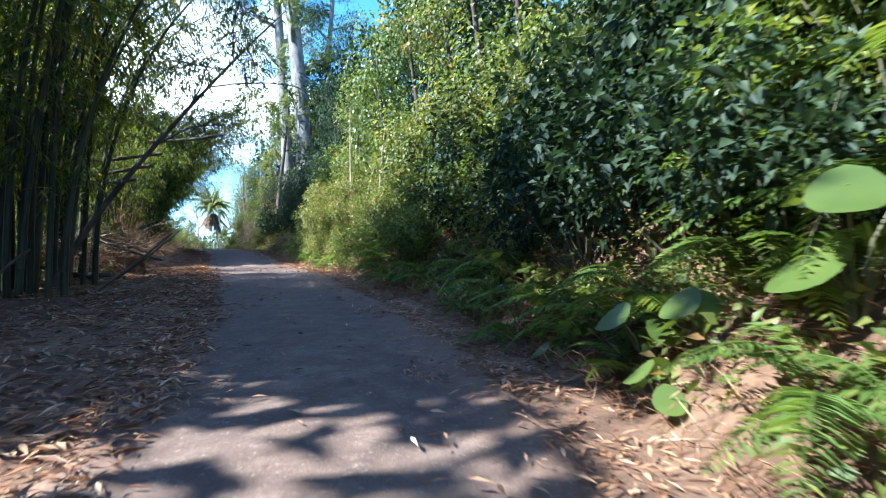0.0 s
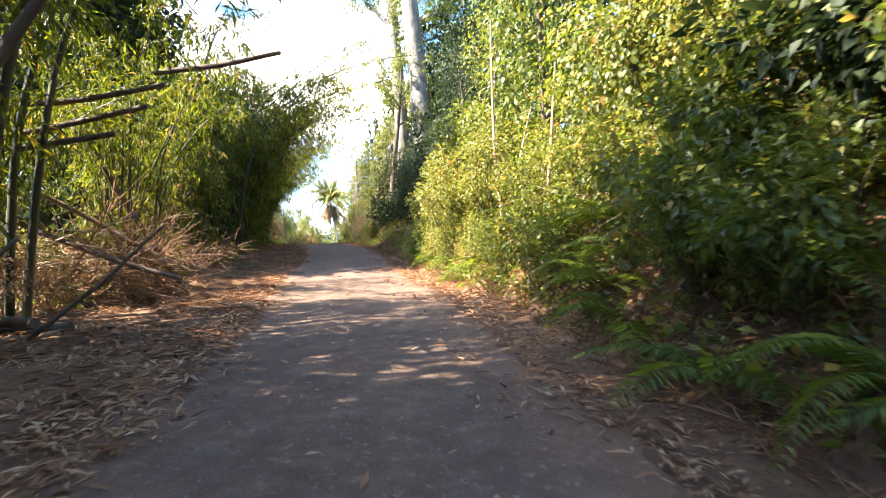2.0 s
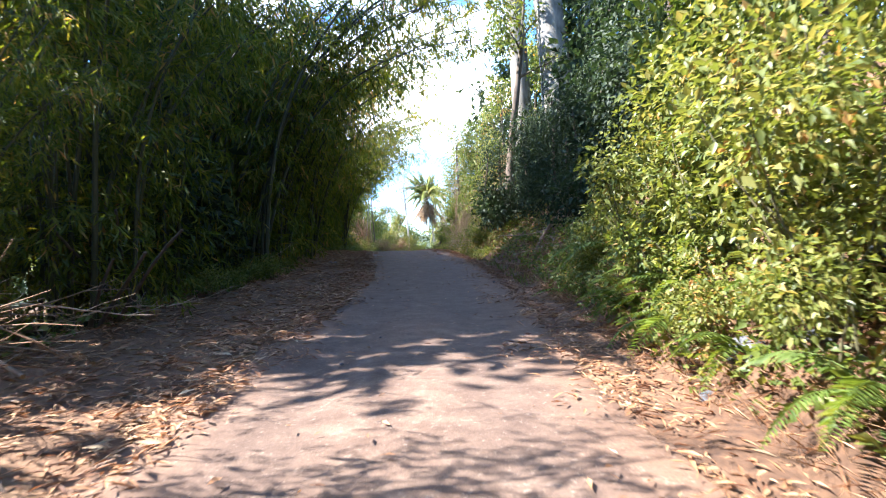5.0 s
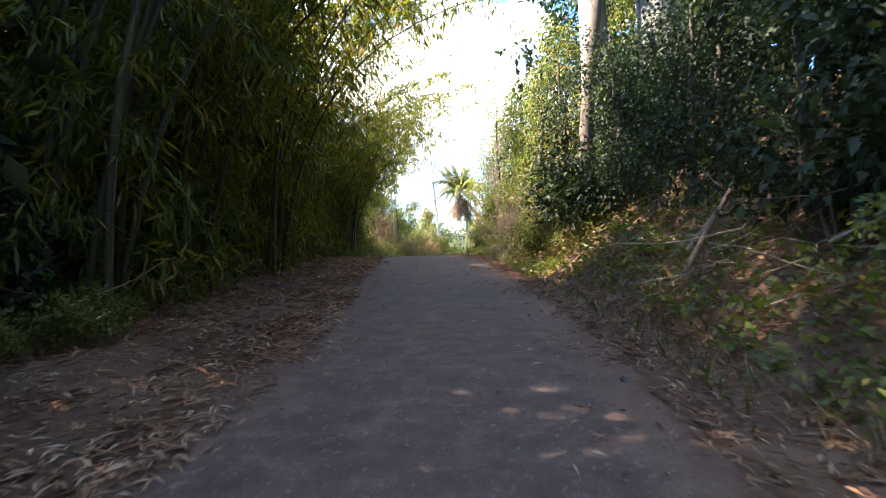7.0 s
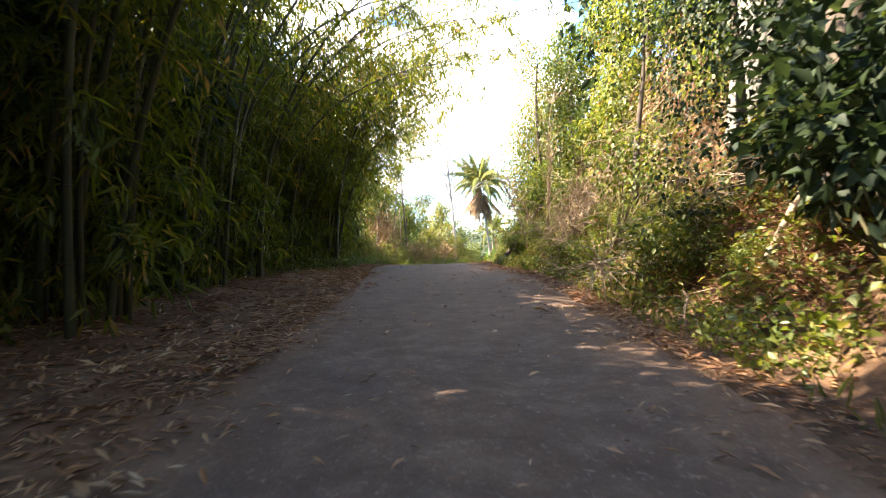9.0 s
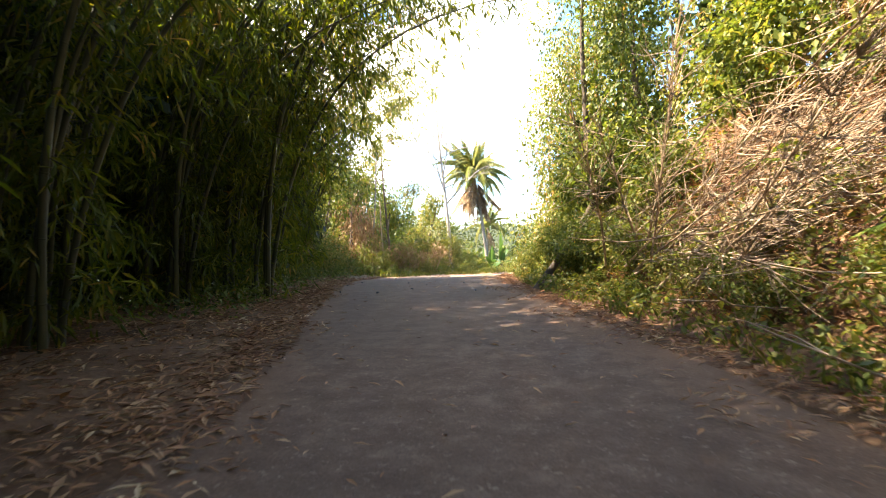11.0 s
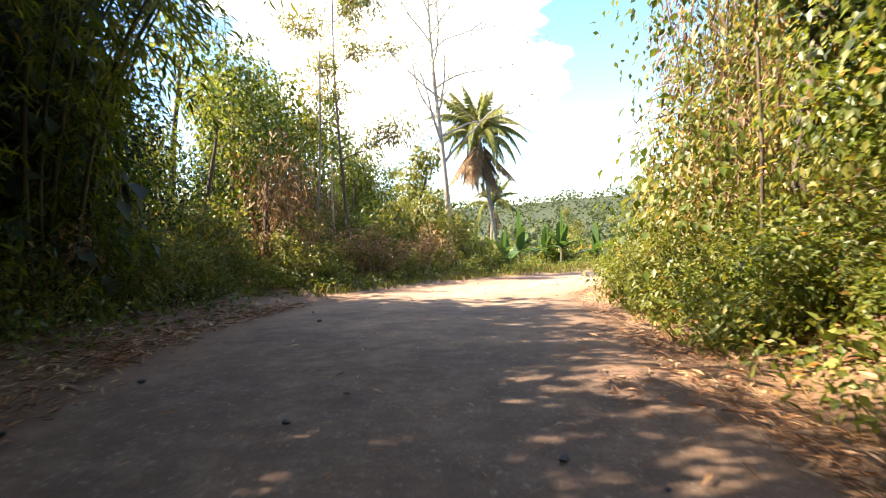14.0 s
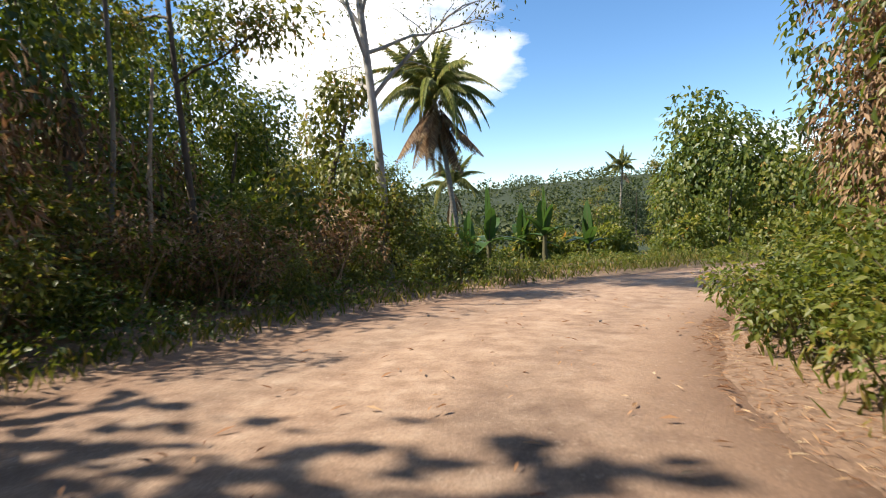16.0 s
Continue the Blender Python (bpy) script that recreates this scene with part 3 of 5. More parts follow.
def broad_tree(seed, height=12, trunk=0.2, crown=(4, 4, 5), count=6000, leaf=(0.1, 0.2), ratio=0.45, material=None, bark=None, name="tree", label="", limbs=7, fork=0.45, group="trees of the wood", lean=(0, 0), twigs=True, rise=1.0, twig_r=0.016, taper=0.85):
    """A tapered trunk, limbs with twigs, and a crown of leaf clumps round the twig ends."""
    r = rng(seed)
    root = thing(name, label, "tree", group)
    bark = bark or BARK
    t = np.linspace(0, 1, 12)
    path = np.stack([lean[0] * t**1.5 + 0.12 * np.sin(t * 5 + seed), lean[1] * t**1.5 + 0.12 * np.cos(t * 4 + seed), -0.3 + (height * 0.93 + 0.3) * t], 1)
    b = Buf()
    rr = trunk * (1 - taper * t) * (1 + 0.5 * np.exp(-t * 22))
    tube(b, path, rr, 10)
    part("trunk", b, bark, root, smooth=True)
    ends = []
    tw = Buf()
    for k in range(limbs):
        tk = fork + (1 - fork) * (k + r.uniform(0, 0.8)) / limbs
        p0 = np.array([np.interp(tk, t, path[:, c]) for c in range(3)])
        az = k * 2.4 + r.uniform(-0.5, 0.5)
        reach = r.uniform(0.6, 1.0) * (1 - 0.45 * (tk - fork) / (1 - fork))
        way = np.array([math.cos(az) * crown[0], math.sin(az) * crown[1], r.uniform(0.25, 0.9) * crown[2] * 0.6 * rise])
        p = bend_path(p0, way, np.linalg.norm(way) * reach, 7, r, 0.12, -0.02)
        lb = Buf()
        r0 = max(0.02, np.interp(tk, t, rr) * 0.6)
        tube(lb, p, np.linspace(r0, twig_r * 0.8, 8), 7 if twigs else 4)
        part("limb", lb, bark, root, smooth=True)
        for q in range(6):
            i0 = r.integers(2, 8)
            p2 = bend_path(p[i0], unit(p[i0] - p[i0 - 1]) + r.normal(size=3) * 0.7 + [0, 0, 0.15], r.uniform(0.5, 1.5) * crown[0] * 0.3, 4, r, 0.2)
            if twigs:
                tube(tw, p2, np.linspace(twig_r, twig_r * 0.25, 5), 4, False)
            ends += [p2[-1], p2[2]]
        ends.append(p[-1])
    ends.append(path[-1])
    if twigs:
        tagged(part("twig", tw, bark, root), kind="stuff")
    ends = np.array(ends)
    pick = r.integers(0, len(ends), count)
    rad = r.uniform(0.5, 1.15, len(ends)) * crown[0] * 0.26
    d = ball(r, count)
    pos = ends[pick] + d * (rad[pick] * r.uniform(0.1, 1, count) ** 0.5)[:, None] * [1, 1, 0.75]
    ln = r.uniform(leaf[0], leaf[1], count)
    lv = Buf()
    leaves(lv, pos, d * 0.7 + r.normal(size=(count, 3)) * 0.6 + [0, 0, -0.35], ball(r, count) * 0.7 + [0, 0, 1.0], ln, ln * ratio, 0.15, 0.2)
    tagged(part("crown", lv, material or BROAD_LEAF, root), kind="stuff")
    return root


def frond_mesh(name, length, pairs, pinna, width, material, arch=0.5, sweep=0.55, hang=0.2, rach=0.008, seed=0):
    """One feather-shaped frond along +x, arching over."""
    r = rng(seed)
    b = Buf()
    t = np.linspace(0, 1, 12)
    path = np.stack([length * (t - 0.18 * arch * t**2), 0 * t, length * (arch * t * 0.9 - arch * 1.35 * t**2.1)], 1)
    tube(b, path, np.linspace(rach, rach * 0.25, 12), 4, False)
    tp = np.linspace(0.14, 0.985, pairs)
    pos = np.stack([np.interp(tp, t, path[:, c]) for c in range(3)], 1)
    tan = unit(np.stack([np.interp(tp, t, np.gradient(path[:, c])) for c in range(3)], 1))
    prof = np.sin(np.pi * np.clip(tp * 0.86 + 0.12, 0, 1)) ** 0.7
    for s in (1, -1):
        d = tan * sweep + np.array([0, s, 0]) + r.normal(size=(pairs, 3)) * 0.08 - [0, 0, hang]
        leaves(b, pos, d, np.tile([0, 0, 1.0], (pairs, 1)) + 0.15 * r.normal(size=(pairs, 3)), pinna * prof * r.uniform(0.88, 1.08, pairs), width * (0.5 + 0.5 * prof), 0.05, 0.16 + hang * 0.3)
    return b.mesh(name, material)


FROND = [frond_mesh("frond", 1.15, 30, 0.2, 0.034, FERN_LEAF, 0.5 + 0.15 * k, 0.35, 0.1, seed=k) for k in range(3)]


def fern(seed, fronds=9, size=1.0, label="green fern with feathery arching fronds on the bank"):
    r = rng(seed)
    root = thing("fern", label, "fern", "ferns on the bank")
    for k in range(fronds):
        ob = part("frond", FROND[r.integers(0, 3)], None, root)
        s = size * r.uniform(0.7, 1.1)
        ob.matrix_local = pose(0, 0, 0.05, r.uniform(-15, 15), r.uniform(-35, 5), k * 360 / fronds + r.uniform(-18, 18)) @ Matrix.Scale(s, 4)
    return root


def vine_tower(seed, x, y, size, count, label, material, leaf=(0.1, 0.2), place=True, prof=(1.0, 0.9, 0.85, 0.5), ratio=0.6, thick=0.15):
    """A dead stem wholly overgrown by climbing leaves."""
    r = rng(seed)
    root = thing("vine_covered_tree", label, "tree", "overgrown trees")
    h = size[2]
    stem = bend_path((0, 0, -0.2), (0.03, 0, 1), h * 0.86, 8, r, 0.04)
    b = tube(Buf(), stem, np.linspace(thick, thick * 0.27, 9), 7)
    part("trunk", b, BARK, root, smooth=True)
    n = 26
    cz = np.sort(r.uniform(0.05, 1, n))
    prof = np.interp(cz, [0, 0.3, 0.7, 1], prof)
    ca = r.uniform(0, 6.28, n)
    cent = np.stack([np.cos(ca) * prof * size[0] * 0.55, np.sin(ca) * prof * size[1] * 0.55, cz * h * 0.95], 1)
    for c in (0, 1):
        cent[:, c] += np.interp(cent[:, 2], stem[:, 2], stem[:, c])
    rad = r.uniform(0.45, 0.75, n) * prof * size[0] * 0.75 + 0.15
    pick = r.choice(n, count, p=rad**2 / (rad**2).sum())
    d = ball(r, count)
    pos = cent[pick] + d * (rad[pick] * r.uniform(0.3, 1, count) ** 0.4)[:, None] * [1, 1, 1.25]
    pos[:, 2] = np.maximum(pos[:, 2], 0.05)
    ln = r.uniform(leaf[0], leaf[1], count)
    lv = leaves(Buf(), pos, d * 0.5 + r.normal(size=(count, 3)) * 0.4 + [0, 0, -0.8], d + [0, 0, 0.5] + 0.3 * ball(r, count), ln, ln * ratio, 0.15, 0.1)
    tagged(part("foliage", lv, material, root), kind="stuff")
    if place:
        settle(root, x, y)
    return root


def big_leaf_plant(seed, leaves_n, size, label="plant with large round green leaves on stalks"):
    """Heart-shaped leaves on bent stalks."""
    r = rng(seed)
    root = thing("big_leaf_plant", label, "plant", "large-leaved plants")
    for k in range(leaves_n):
        az = k * 2.4 + r.uniform(-0.4, 0.4)
        out = np.array([math.cos(az), math.sin(az), 0])
        h, reach = size * r.uniform(0.5, 1.2), size * r.uniform(0.25, 0.6)
        tip = out * reach + [0, 0, h]
        stalk = tube(Buf(), [(0, 0, -0.05), tuple(out * reach * 0.35 + [0, 0, h * 0.6]), tuple(tip)], [0.012, 0.01, 0.007], 5)
        part("stalk", stalk, STEM, root)
        w = size * r.uniform(0.2, 0.34)
        side = np.array([-out[1], out[0], 0])
        fall = unit(out * 0.8 + [0, 0, -0.6])
        ang = np.linspace(0, 2 * np.pi, 15)[:-1]
        rim = [tip + fall * w * (0.55 + math.cos(q) * 1.0 - 0.35 * max(0, -math.cos(q)) ** 3) + side * w * 0.95 * math.sin(q) * (1 - 0.25 * math.cos(q)) + np.array([0, 0, 0.12 * w * math.cos(2 * q)]) for q in ang]
        mid = tip + fall * w * 0.35 - np.array([0, 0, 0.1 * w])
        lb = Buf().add([mid] + rim, [[0, 1 + q, 1 + (q + 1) % 14] for q in range(14)])
        part("leaf", lb, BROAD_LEAF, root, smooth=True)
    return root

# ---- placing ----
def put(proto, x, y, turn=0.0, size=1.0, sink=0.05, tilt=(0, 0), z=None):
    """Stands a copy of a thing on the ground."""
    m = pose(x, y, gz(x, y) - sink if z is None else z, tilt[0], tilt[1], turn)
    ob = copy_thing(proto, m)
    ob.matrix_basis = m @ Matrix.Scale(size, 4)
    return ob


def settle(proto, x, y, turn=0.0, size=1.0, sink=0.05):
    """Stands the thing itself on the ground."""
    proto.matrix_basis = pose(x, y, gz(x, y) - sink, 0, 0, turn) @ Matrix.Scale(size, 4)
    return proto


USED = set()


def use(protos, spots):
    """Spots: index, x, y, turn, size. The first use of each builder's thing is the thing itself."""
    for k, x, y, turn, size in spots:
        if protos[k].name in USED:
            put(protos[k], x, y, turn, size)
        else:
            settle(protos[k], x, y, turn, size)
            USED.add(protos[k].name)


# ---- bamboo along the left ----
BAMBOO = [
    bamboo_clump(11, 18, 12.5, 0.55, 1.2, 32, 0.03, 0, per=20, big=1.1),
    bamboo_clump(12, 16, 11.0, 0.8, 1.0, 36, 0.03, 0, per=20, big=1.1, label="leafy bamboo clump arching out over the road"),
    bamboo_clump(13, 14, 9.0, 0.35, 0.9, 34, 0.08, 4, per=18, big=1.05, label="lower bushy bamboo clump with dry broken culms"),
    bamboo_clump(14, 20, 14.5, 0.35, 1.6, 34, 0.2, 1, per=16, big=1.15, stout=1.65, label="thick clump of bare bamboo culms, leafy above"),
    bamboo_clump(15, 12, 12.5, 0.1, 1.7, 26, 0.08, 0, per=11, big=2.1, label="tall bamboo clump deep in the shade of the wood"),
]
spots = []
rb = rng(5)
for k, x, y, turn, size in (
    (3, -9.8, 8.2, 0, 1.0), (3, -9.4, 12.4, 0, 0.95), (3, -10.6, 15.4, 10, 0.95), (1, -13.6, 18.0, 0, 0.6), (2, -12.6, 21.6, 10, 0.78), (2, -15.0, 25.4, 10, 0.62), (2, -16.4, 28.6, 20, 1.0), (1, -29.7, 57.4, 25, 1.2),
    (2, -18.0, 31.0, 0, 1.15), (1, -19.6, 35.6, 10, 1.35), (3, -22.5, 41.0, 0, 0.82), (1, -20.8, 38.8, 0, 1.1), (1, -23.0, 43.6, 0, 1.25), (0, -25.2, 47.4, 20, 1.12),
    (1, -27.6, 51.2, 10, 1.08), (1, -29.8, 55.2, 0, 1.05), (1, -31.8, 58.8, 0, 0.98), (1, -33.2, 62.0, -10, 0.92), (1, -34.8, 65.4, -20, 0.92),
    (4, -13.5, 0.5, 40, 1.0), (0, -11.8, 10.0, 0, 1.0), (0, -12.6, 14.2, 0, 0.9), (4, -15.4, 13.0, 60, 1.0), (4, -23.6, 34.6, 90, 1.0),
    (4, -25.0, 39.0, 30, 1.0), (4, -27.6, 43.4, 0, 1.0), (4, -29.6, 48.0, 0, 1.0), (4, -32.4, 52.0, 0, 1.0), (4, -35.2, 56.8, 0, 1.0), (4, -37.4, 61.6, 0, 1.0),
    (4, -21.5, 29.0, 10, 0.6)):
    spots.append((k, x, y, turn + rb.uniform(-12, 12), size))
use(BAMBOO, spots)

# ---- bushes ----
BUSH = [
    bush(21, (1.3, 1.3, 1.2), 1500, (0.085, 0.17), 0.54, FINE_LEAF, label="bright green small-leaved bush on the bank"),
    bush(22, (1.5, 1.4, 1.6), 1300, (0.13, 0.25), 0.5, BROAD_LEAF, label="green broad-leaved bush in the undergrowth"),
    bush(23, (1.6, 1.6, 2.0), 1150, (0.16, 0.3), 0.56, SHADED_LEAF, label="dense green bush, shade put into its dark leaves"),
    bush(24, (1.4, 1.3, 1.5), 1800, (0.08, 0.165), 0.5, PALE_LEAF, label="yellow-green sunlit bush with climbing stems"),
    bush(25, (0.75, 0.75, 0.5), 1000, (0.05, 0.11), 0.55, FINE_LEAF, label="low green weeds at the road's edge", lumps=6),
    bush(26, (2.2, 2.2, 2.4), 1500, (0.2, 0.36), 0.5, SHADED_LEAF, label="large thicket in the depth of the wood, leaves darkened for shade", lumps=12),
    bush(27, (1.0, 1.0, 0.8), 1600, (0.06, 0.125), 0.5, FINE_LEAF, label="low sunlit bush with small leaves beside the road", lumps=9),
    bush(28, (1.0, 1.0, 0.8), 1600, (0.06, 0.125), 0.5, PALE_LEAF, label="low yellowish bush with small leaves beside the road", lumps=9),
    bush(29, (1.2, 1.2, 1.1), 1500, (0.06, 0.14), 0.36, DRY_FROND, label="withered brown bush tangled with dry climbers", lumps=8, stem=TWIG),
    bush(30, (1.4, 1.3, 1.5), 650, (0.19, 0.36), 0.52, FINE_LEAF, label="green bush in the belt beyond the verge", lumps=9),
]
spots = []
rs = rng(31)
# right bank: weeds at the foot, bushes further up
for y in np.arange(-7, 66, 1.45):
    for a, kinds, s0 in ((1.35, (4, 4, 0), 0.75), (2.4, (0, 1, 3, 0), 0.7), (3.7, (1, 0, 3, 2), 1.0)):
        yy, aa = y + rs.uniform(-0.7, 0.7), a + rs.uniform(-0.45, 0.45)
        if yy < 10 and aa < 3.2 and rs.uniform() < 0.75:
            continue
        soil = (yy < 16 and aa < 1.5) or (48 < yy < 57 and 1.9 < aa < 3.8)
        if soil and rs.uniform() < 0.7 or rs.uniform() < (0.1 if a < 3 else 0.5):
            continue
        x, yq = beside(yy, aa)
        if yy > 48 and a < 3:
            kinds = (6, 7, 4)
        # only dark-leaved bushes here: the bank's shade is put into leaf colour
        elif 34.5 < yy < 45.5:
            if a < 3 and rs.uniform() < 0.8:
                continue
            kinds = (2, 2, 2)
        spots.append((int(rs.choice(kinds)), x, yq, rs.uniform(0, 360), s0 * rs.uniform(0.8, 1.25)))
for y in np.arange(3.4, 15, 1.0):
    x, yq = beside(y + rs.uniform(-0.3, 0.3), 1.75 + rs.uniform(-0.35, 0.35))
    spots.append((int(rs.choice((2, 1, 4, 4))), x, yq, rs.uniform(0, 360), rs.uniform(0.5, 0.7)))
    x, yq = beside(y + rs.uniform(-0.3, 0.3), 2.7 + rs.uniform(-0.3, 0.3))
    spots.append((int(rs.choice((2, 1, 1))), x, yq, rs.uniform(0, 360), rs.uniform(0.6, 0.85)))
# mostly kind 2, whose dark leaves carry the shade of the upper bank
for y in np.arange(2, 13, 1.3):
    for a in (3.5, 5.0):
        x, yq = beside(y + rs.uniform(-0.5, 0.5), a + rs.uniform(-0.4, 0.4))
        spots.append((int(rs.choice((2, 1, 2))), x, yq, rs.uniform(0, 360), rs.uniform(0.75, 1.0)))
for y in np.arange(57.5, 66.5, 1.1):
    for a, k in ((1.7, 6), (2.7, 1)):
        x, yq = beside(y + rs.uniform(-0.5, 0.5), a + rs.uniform(-0.3, 0.3))
        spots.append((k, x, yq, rs.uniform(0, 360), rs.uniform(0.6, 0.85)))
# fresh green weeds at the bank's foot, and in places on the other shoulder
for y in np.arange(45.5, 67, 0.9):
    x, yq = beside(y, 1.25 + rs.uniform(-0.3, 0.7))
    spots.append((int(rs.choice((4, 6, 4))), x, yq, rs.uniform(0, 360), rs.uniform(0.6, 0.9)))
for y in np.arange(33, 41, 0.8):
    x, yq = beside(y, -2.6 + rs.uniform(-0.7, 0.5))
    spots.append((4, x, yq, rs.uniform(0, 360), rs.uniform(0.55, 0.85)))
for y in np.arange(18.5, 34, 0.8):
    x, yq = beside(y, 1.55 + rs.uniform(-0.35, 0.5))
    spots.append((int(rs.choice((4, 7, 6))), x, yq, rs.uniform(0, 360), rs.uniform(0.55, 0.85)))
for y, a, s in ((25.2, 1.6, 0.9), (26.4, 2.3, 1.1), (27.8, 1.7, 0.9), (28.8, 2.4, 1.1), (24.2, 2.4, 1.0), (29.6, 1.6, 0.8)):
    x, yq = beside(y, a)
    spots.append((3, x, yq, rs.uniform(0, 360), s))
for y in np.arange(16.5, 28, 1.5):
    x, yq = beside(y, -3.9 + rs.uniform(-0.7, 0.5))
    spots.append((8, x, yq, rs.uniform(0, 360), rs.uniform(0.6, 0.9)))
# left: undergrowth below and behind the bamboo
for y in np.arange(-6, 67, 2.3):
    for a, kinds, s0 in ((-4.6, (2, 1, 4, 2), 0.55),):
        yy, aa = y + rs.uniform(-0.9, 0.9), a + rs.uniform(-0.6, 0.6)
        if a > -5 and (yy < 20 or rs.uniform() < 0.35) or a < -5 and rs.uniform() < 0.5:
            continue
        x, yq = beside(yy, aa)
        spots.append((int(rs.choice(kinds)), x, yq, rs.uniform(0, 360), s0 * rs.uniform(0.8, 1.2)))
# thickets whose dark leaves paint the shaded depth of the wood
for y in (29, 36, 45, 53, 60):
    x, yq = beside(y, -7.6)
    spots.append((5, x, yq, 61.0 * y, 0.9))
# dense foot of the bamboo wall, its deep shade put into dark leaves
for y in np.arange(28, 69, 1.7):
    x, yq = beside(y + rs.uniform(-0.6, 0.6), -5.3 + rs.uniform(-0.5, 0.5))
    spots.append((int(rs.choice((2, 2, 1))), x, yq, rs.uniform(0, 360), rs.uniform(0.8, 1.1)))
use(BUSH, spots)

# ---- trees of the wood ----
TREE = [
    broad_tree(41, 11, 0.16, (3.4, 3.4, 4.5), 3400, (0.17, 0.31), 0.48, BROAD_LEAF, label="leafy broad-leaved tree on the bank", twigs=False, fork=0.22, limbs=10),
    broad_tree(42, 9, 0.14, (3.2, 3.2, 4.0), 3200, (0.17, 0.31), 0.5, SHADED_LEAF, label="leafy tree with a dense crown, leaves darkened for shade", fork=0.2, limbs=10, twigs=False),
    broad_tree(43, 13, 0.18, (3.6, 3.6, 4.6), 2800, (0.2, 0.35), 0.44, FINE_LEAF, GREY_BARK, label="tall tree with a light green open crown", twigs=False, fork=0.28, limbs=9),
    broad_tree(44, 8, 0.1, (2.6, 2.6, 4.0), 3400, (0.15, 0.27), 0.52, PALE_LEAF, label="yellow-green tree overgrown with climbers", fork=0.12, limbs=11, twigs=False),
]
SHADE_TREE = [broad_tree(45 + k, 14.5, 0.2, (4.2, 4.2, 5.5), 1700, (0.42, 0.74), 0.5, SHADED_LEAF, label="dense tree added deep in the wood for shade, leaves darkened too", fork=0.08, limbs=13, twigs=False) for k in range(2)]
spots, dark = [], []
# tall trees added behind the bamboo, to shade two stretches of the bank
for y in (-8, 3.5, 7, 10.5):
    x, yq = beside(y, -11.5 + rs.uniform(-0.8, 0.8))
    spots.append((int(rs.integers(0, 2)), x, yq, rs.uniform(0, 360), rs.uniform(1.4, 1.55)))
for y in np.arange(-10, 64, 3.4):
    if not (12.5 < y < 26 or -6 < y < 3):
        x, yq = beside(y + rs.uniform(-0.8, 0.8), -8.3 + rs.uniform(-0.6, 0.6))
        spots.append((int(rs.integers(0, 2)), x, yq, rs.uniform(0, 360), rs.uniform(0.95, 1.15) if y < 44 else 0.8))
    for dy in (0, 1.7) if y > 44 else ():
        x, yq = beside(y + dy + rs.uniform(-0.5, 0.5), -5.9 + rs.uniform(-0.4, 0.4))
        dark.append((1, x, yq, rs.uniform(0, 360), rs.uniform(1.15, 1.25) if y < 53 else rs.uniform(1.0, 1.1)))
    # right-hand row, added to close off the sky behind the bank
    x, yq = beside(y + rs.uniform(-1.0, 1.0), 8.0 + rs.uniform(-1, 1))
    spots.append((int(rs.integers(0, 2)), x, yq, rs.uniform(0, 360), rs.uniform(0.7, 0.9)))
# more added trees, so that the road lies in solid shade
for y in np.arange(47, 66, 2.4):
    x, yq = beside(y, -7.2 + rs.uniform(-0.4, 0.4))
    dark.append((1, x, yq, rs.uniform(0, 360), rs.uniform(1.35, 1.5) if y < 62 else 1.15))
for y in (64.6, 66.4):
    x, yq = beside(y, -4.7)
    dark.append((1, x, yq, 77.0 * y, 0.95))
# unseen trees behind the start, and two left of the bend, added for shade
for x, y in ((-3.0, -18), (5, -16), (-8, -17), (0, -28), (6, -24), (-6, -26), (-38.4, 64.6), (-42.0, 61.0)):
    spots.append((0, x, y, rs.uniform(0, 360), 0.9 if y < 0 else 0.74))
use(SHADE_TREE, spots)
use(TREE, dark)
# added trees, tall enough to keep the sun off the right bank
TALL = [broad_tree(47, 23, 0.3, (4.6, 4.6, 8), 7500, (0.24, 0.42), 0.42, SHADED_LEAF, label="very tall tree added behind the bamboo to block the sun", fork=0.2, limbs=16, twigs=False)]
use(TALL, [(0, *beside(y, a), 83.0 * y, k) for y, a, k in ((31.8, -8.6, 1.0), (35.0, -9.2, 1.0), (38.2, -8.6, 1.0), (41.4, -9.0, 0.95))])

VINE = [
    vine_tower(81, 0, 0, (1.9, 1.9, 7.5), 3200, "tree thickly overgrown with green climbers on the bank", FINE_LEAF, (0.1, 0.19), False, ratio=0.74),
    vine_tower(82, 0, 0, (2.1, 2.1, 7.0), 5000, "overgrown tree standing on the bank, leaves darkened for shade", SHADED_LEAF, (0.075, 0.15), False, ratio=0.74),
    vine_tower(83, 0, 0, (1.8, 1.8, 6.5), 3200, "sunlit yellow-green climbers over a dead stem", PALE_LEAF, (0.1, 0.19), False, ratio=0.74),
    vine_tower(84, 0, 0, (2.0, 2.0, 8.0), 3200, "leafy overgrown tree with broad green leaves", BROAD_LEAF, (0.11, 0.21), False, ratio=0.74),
    vine_tower(85, 0, 0, (2.2, 2.2, 7.0), 2600, "overgrown tree added behind the bamboo as shade, leaves darkened", SHADED_LEAF, (0.19, 0.34), False, ratio=0.74),
    vine_tower(86, 0, 0, (2.2, 2.2, 7.2), 1900, "leafy green tree in the belt beyond the bend", FINE_LEAF, (0.2, 0.38), False, ratio=0.74),
]
spots = []
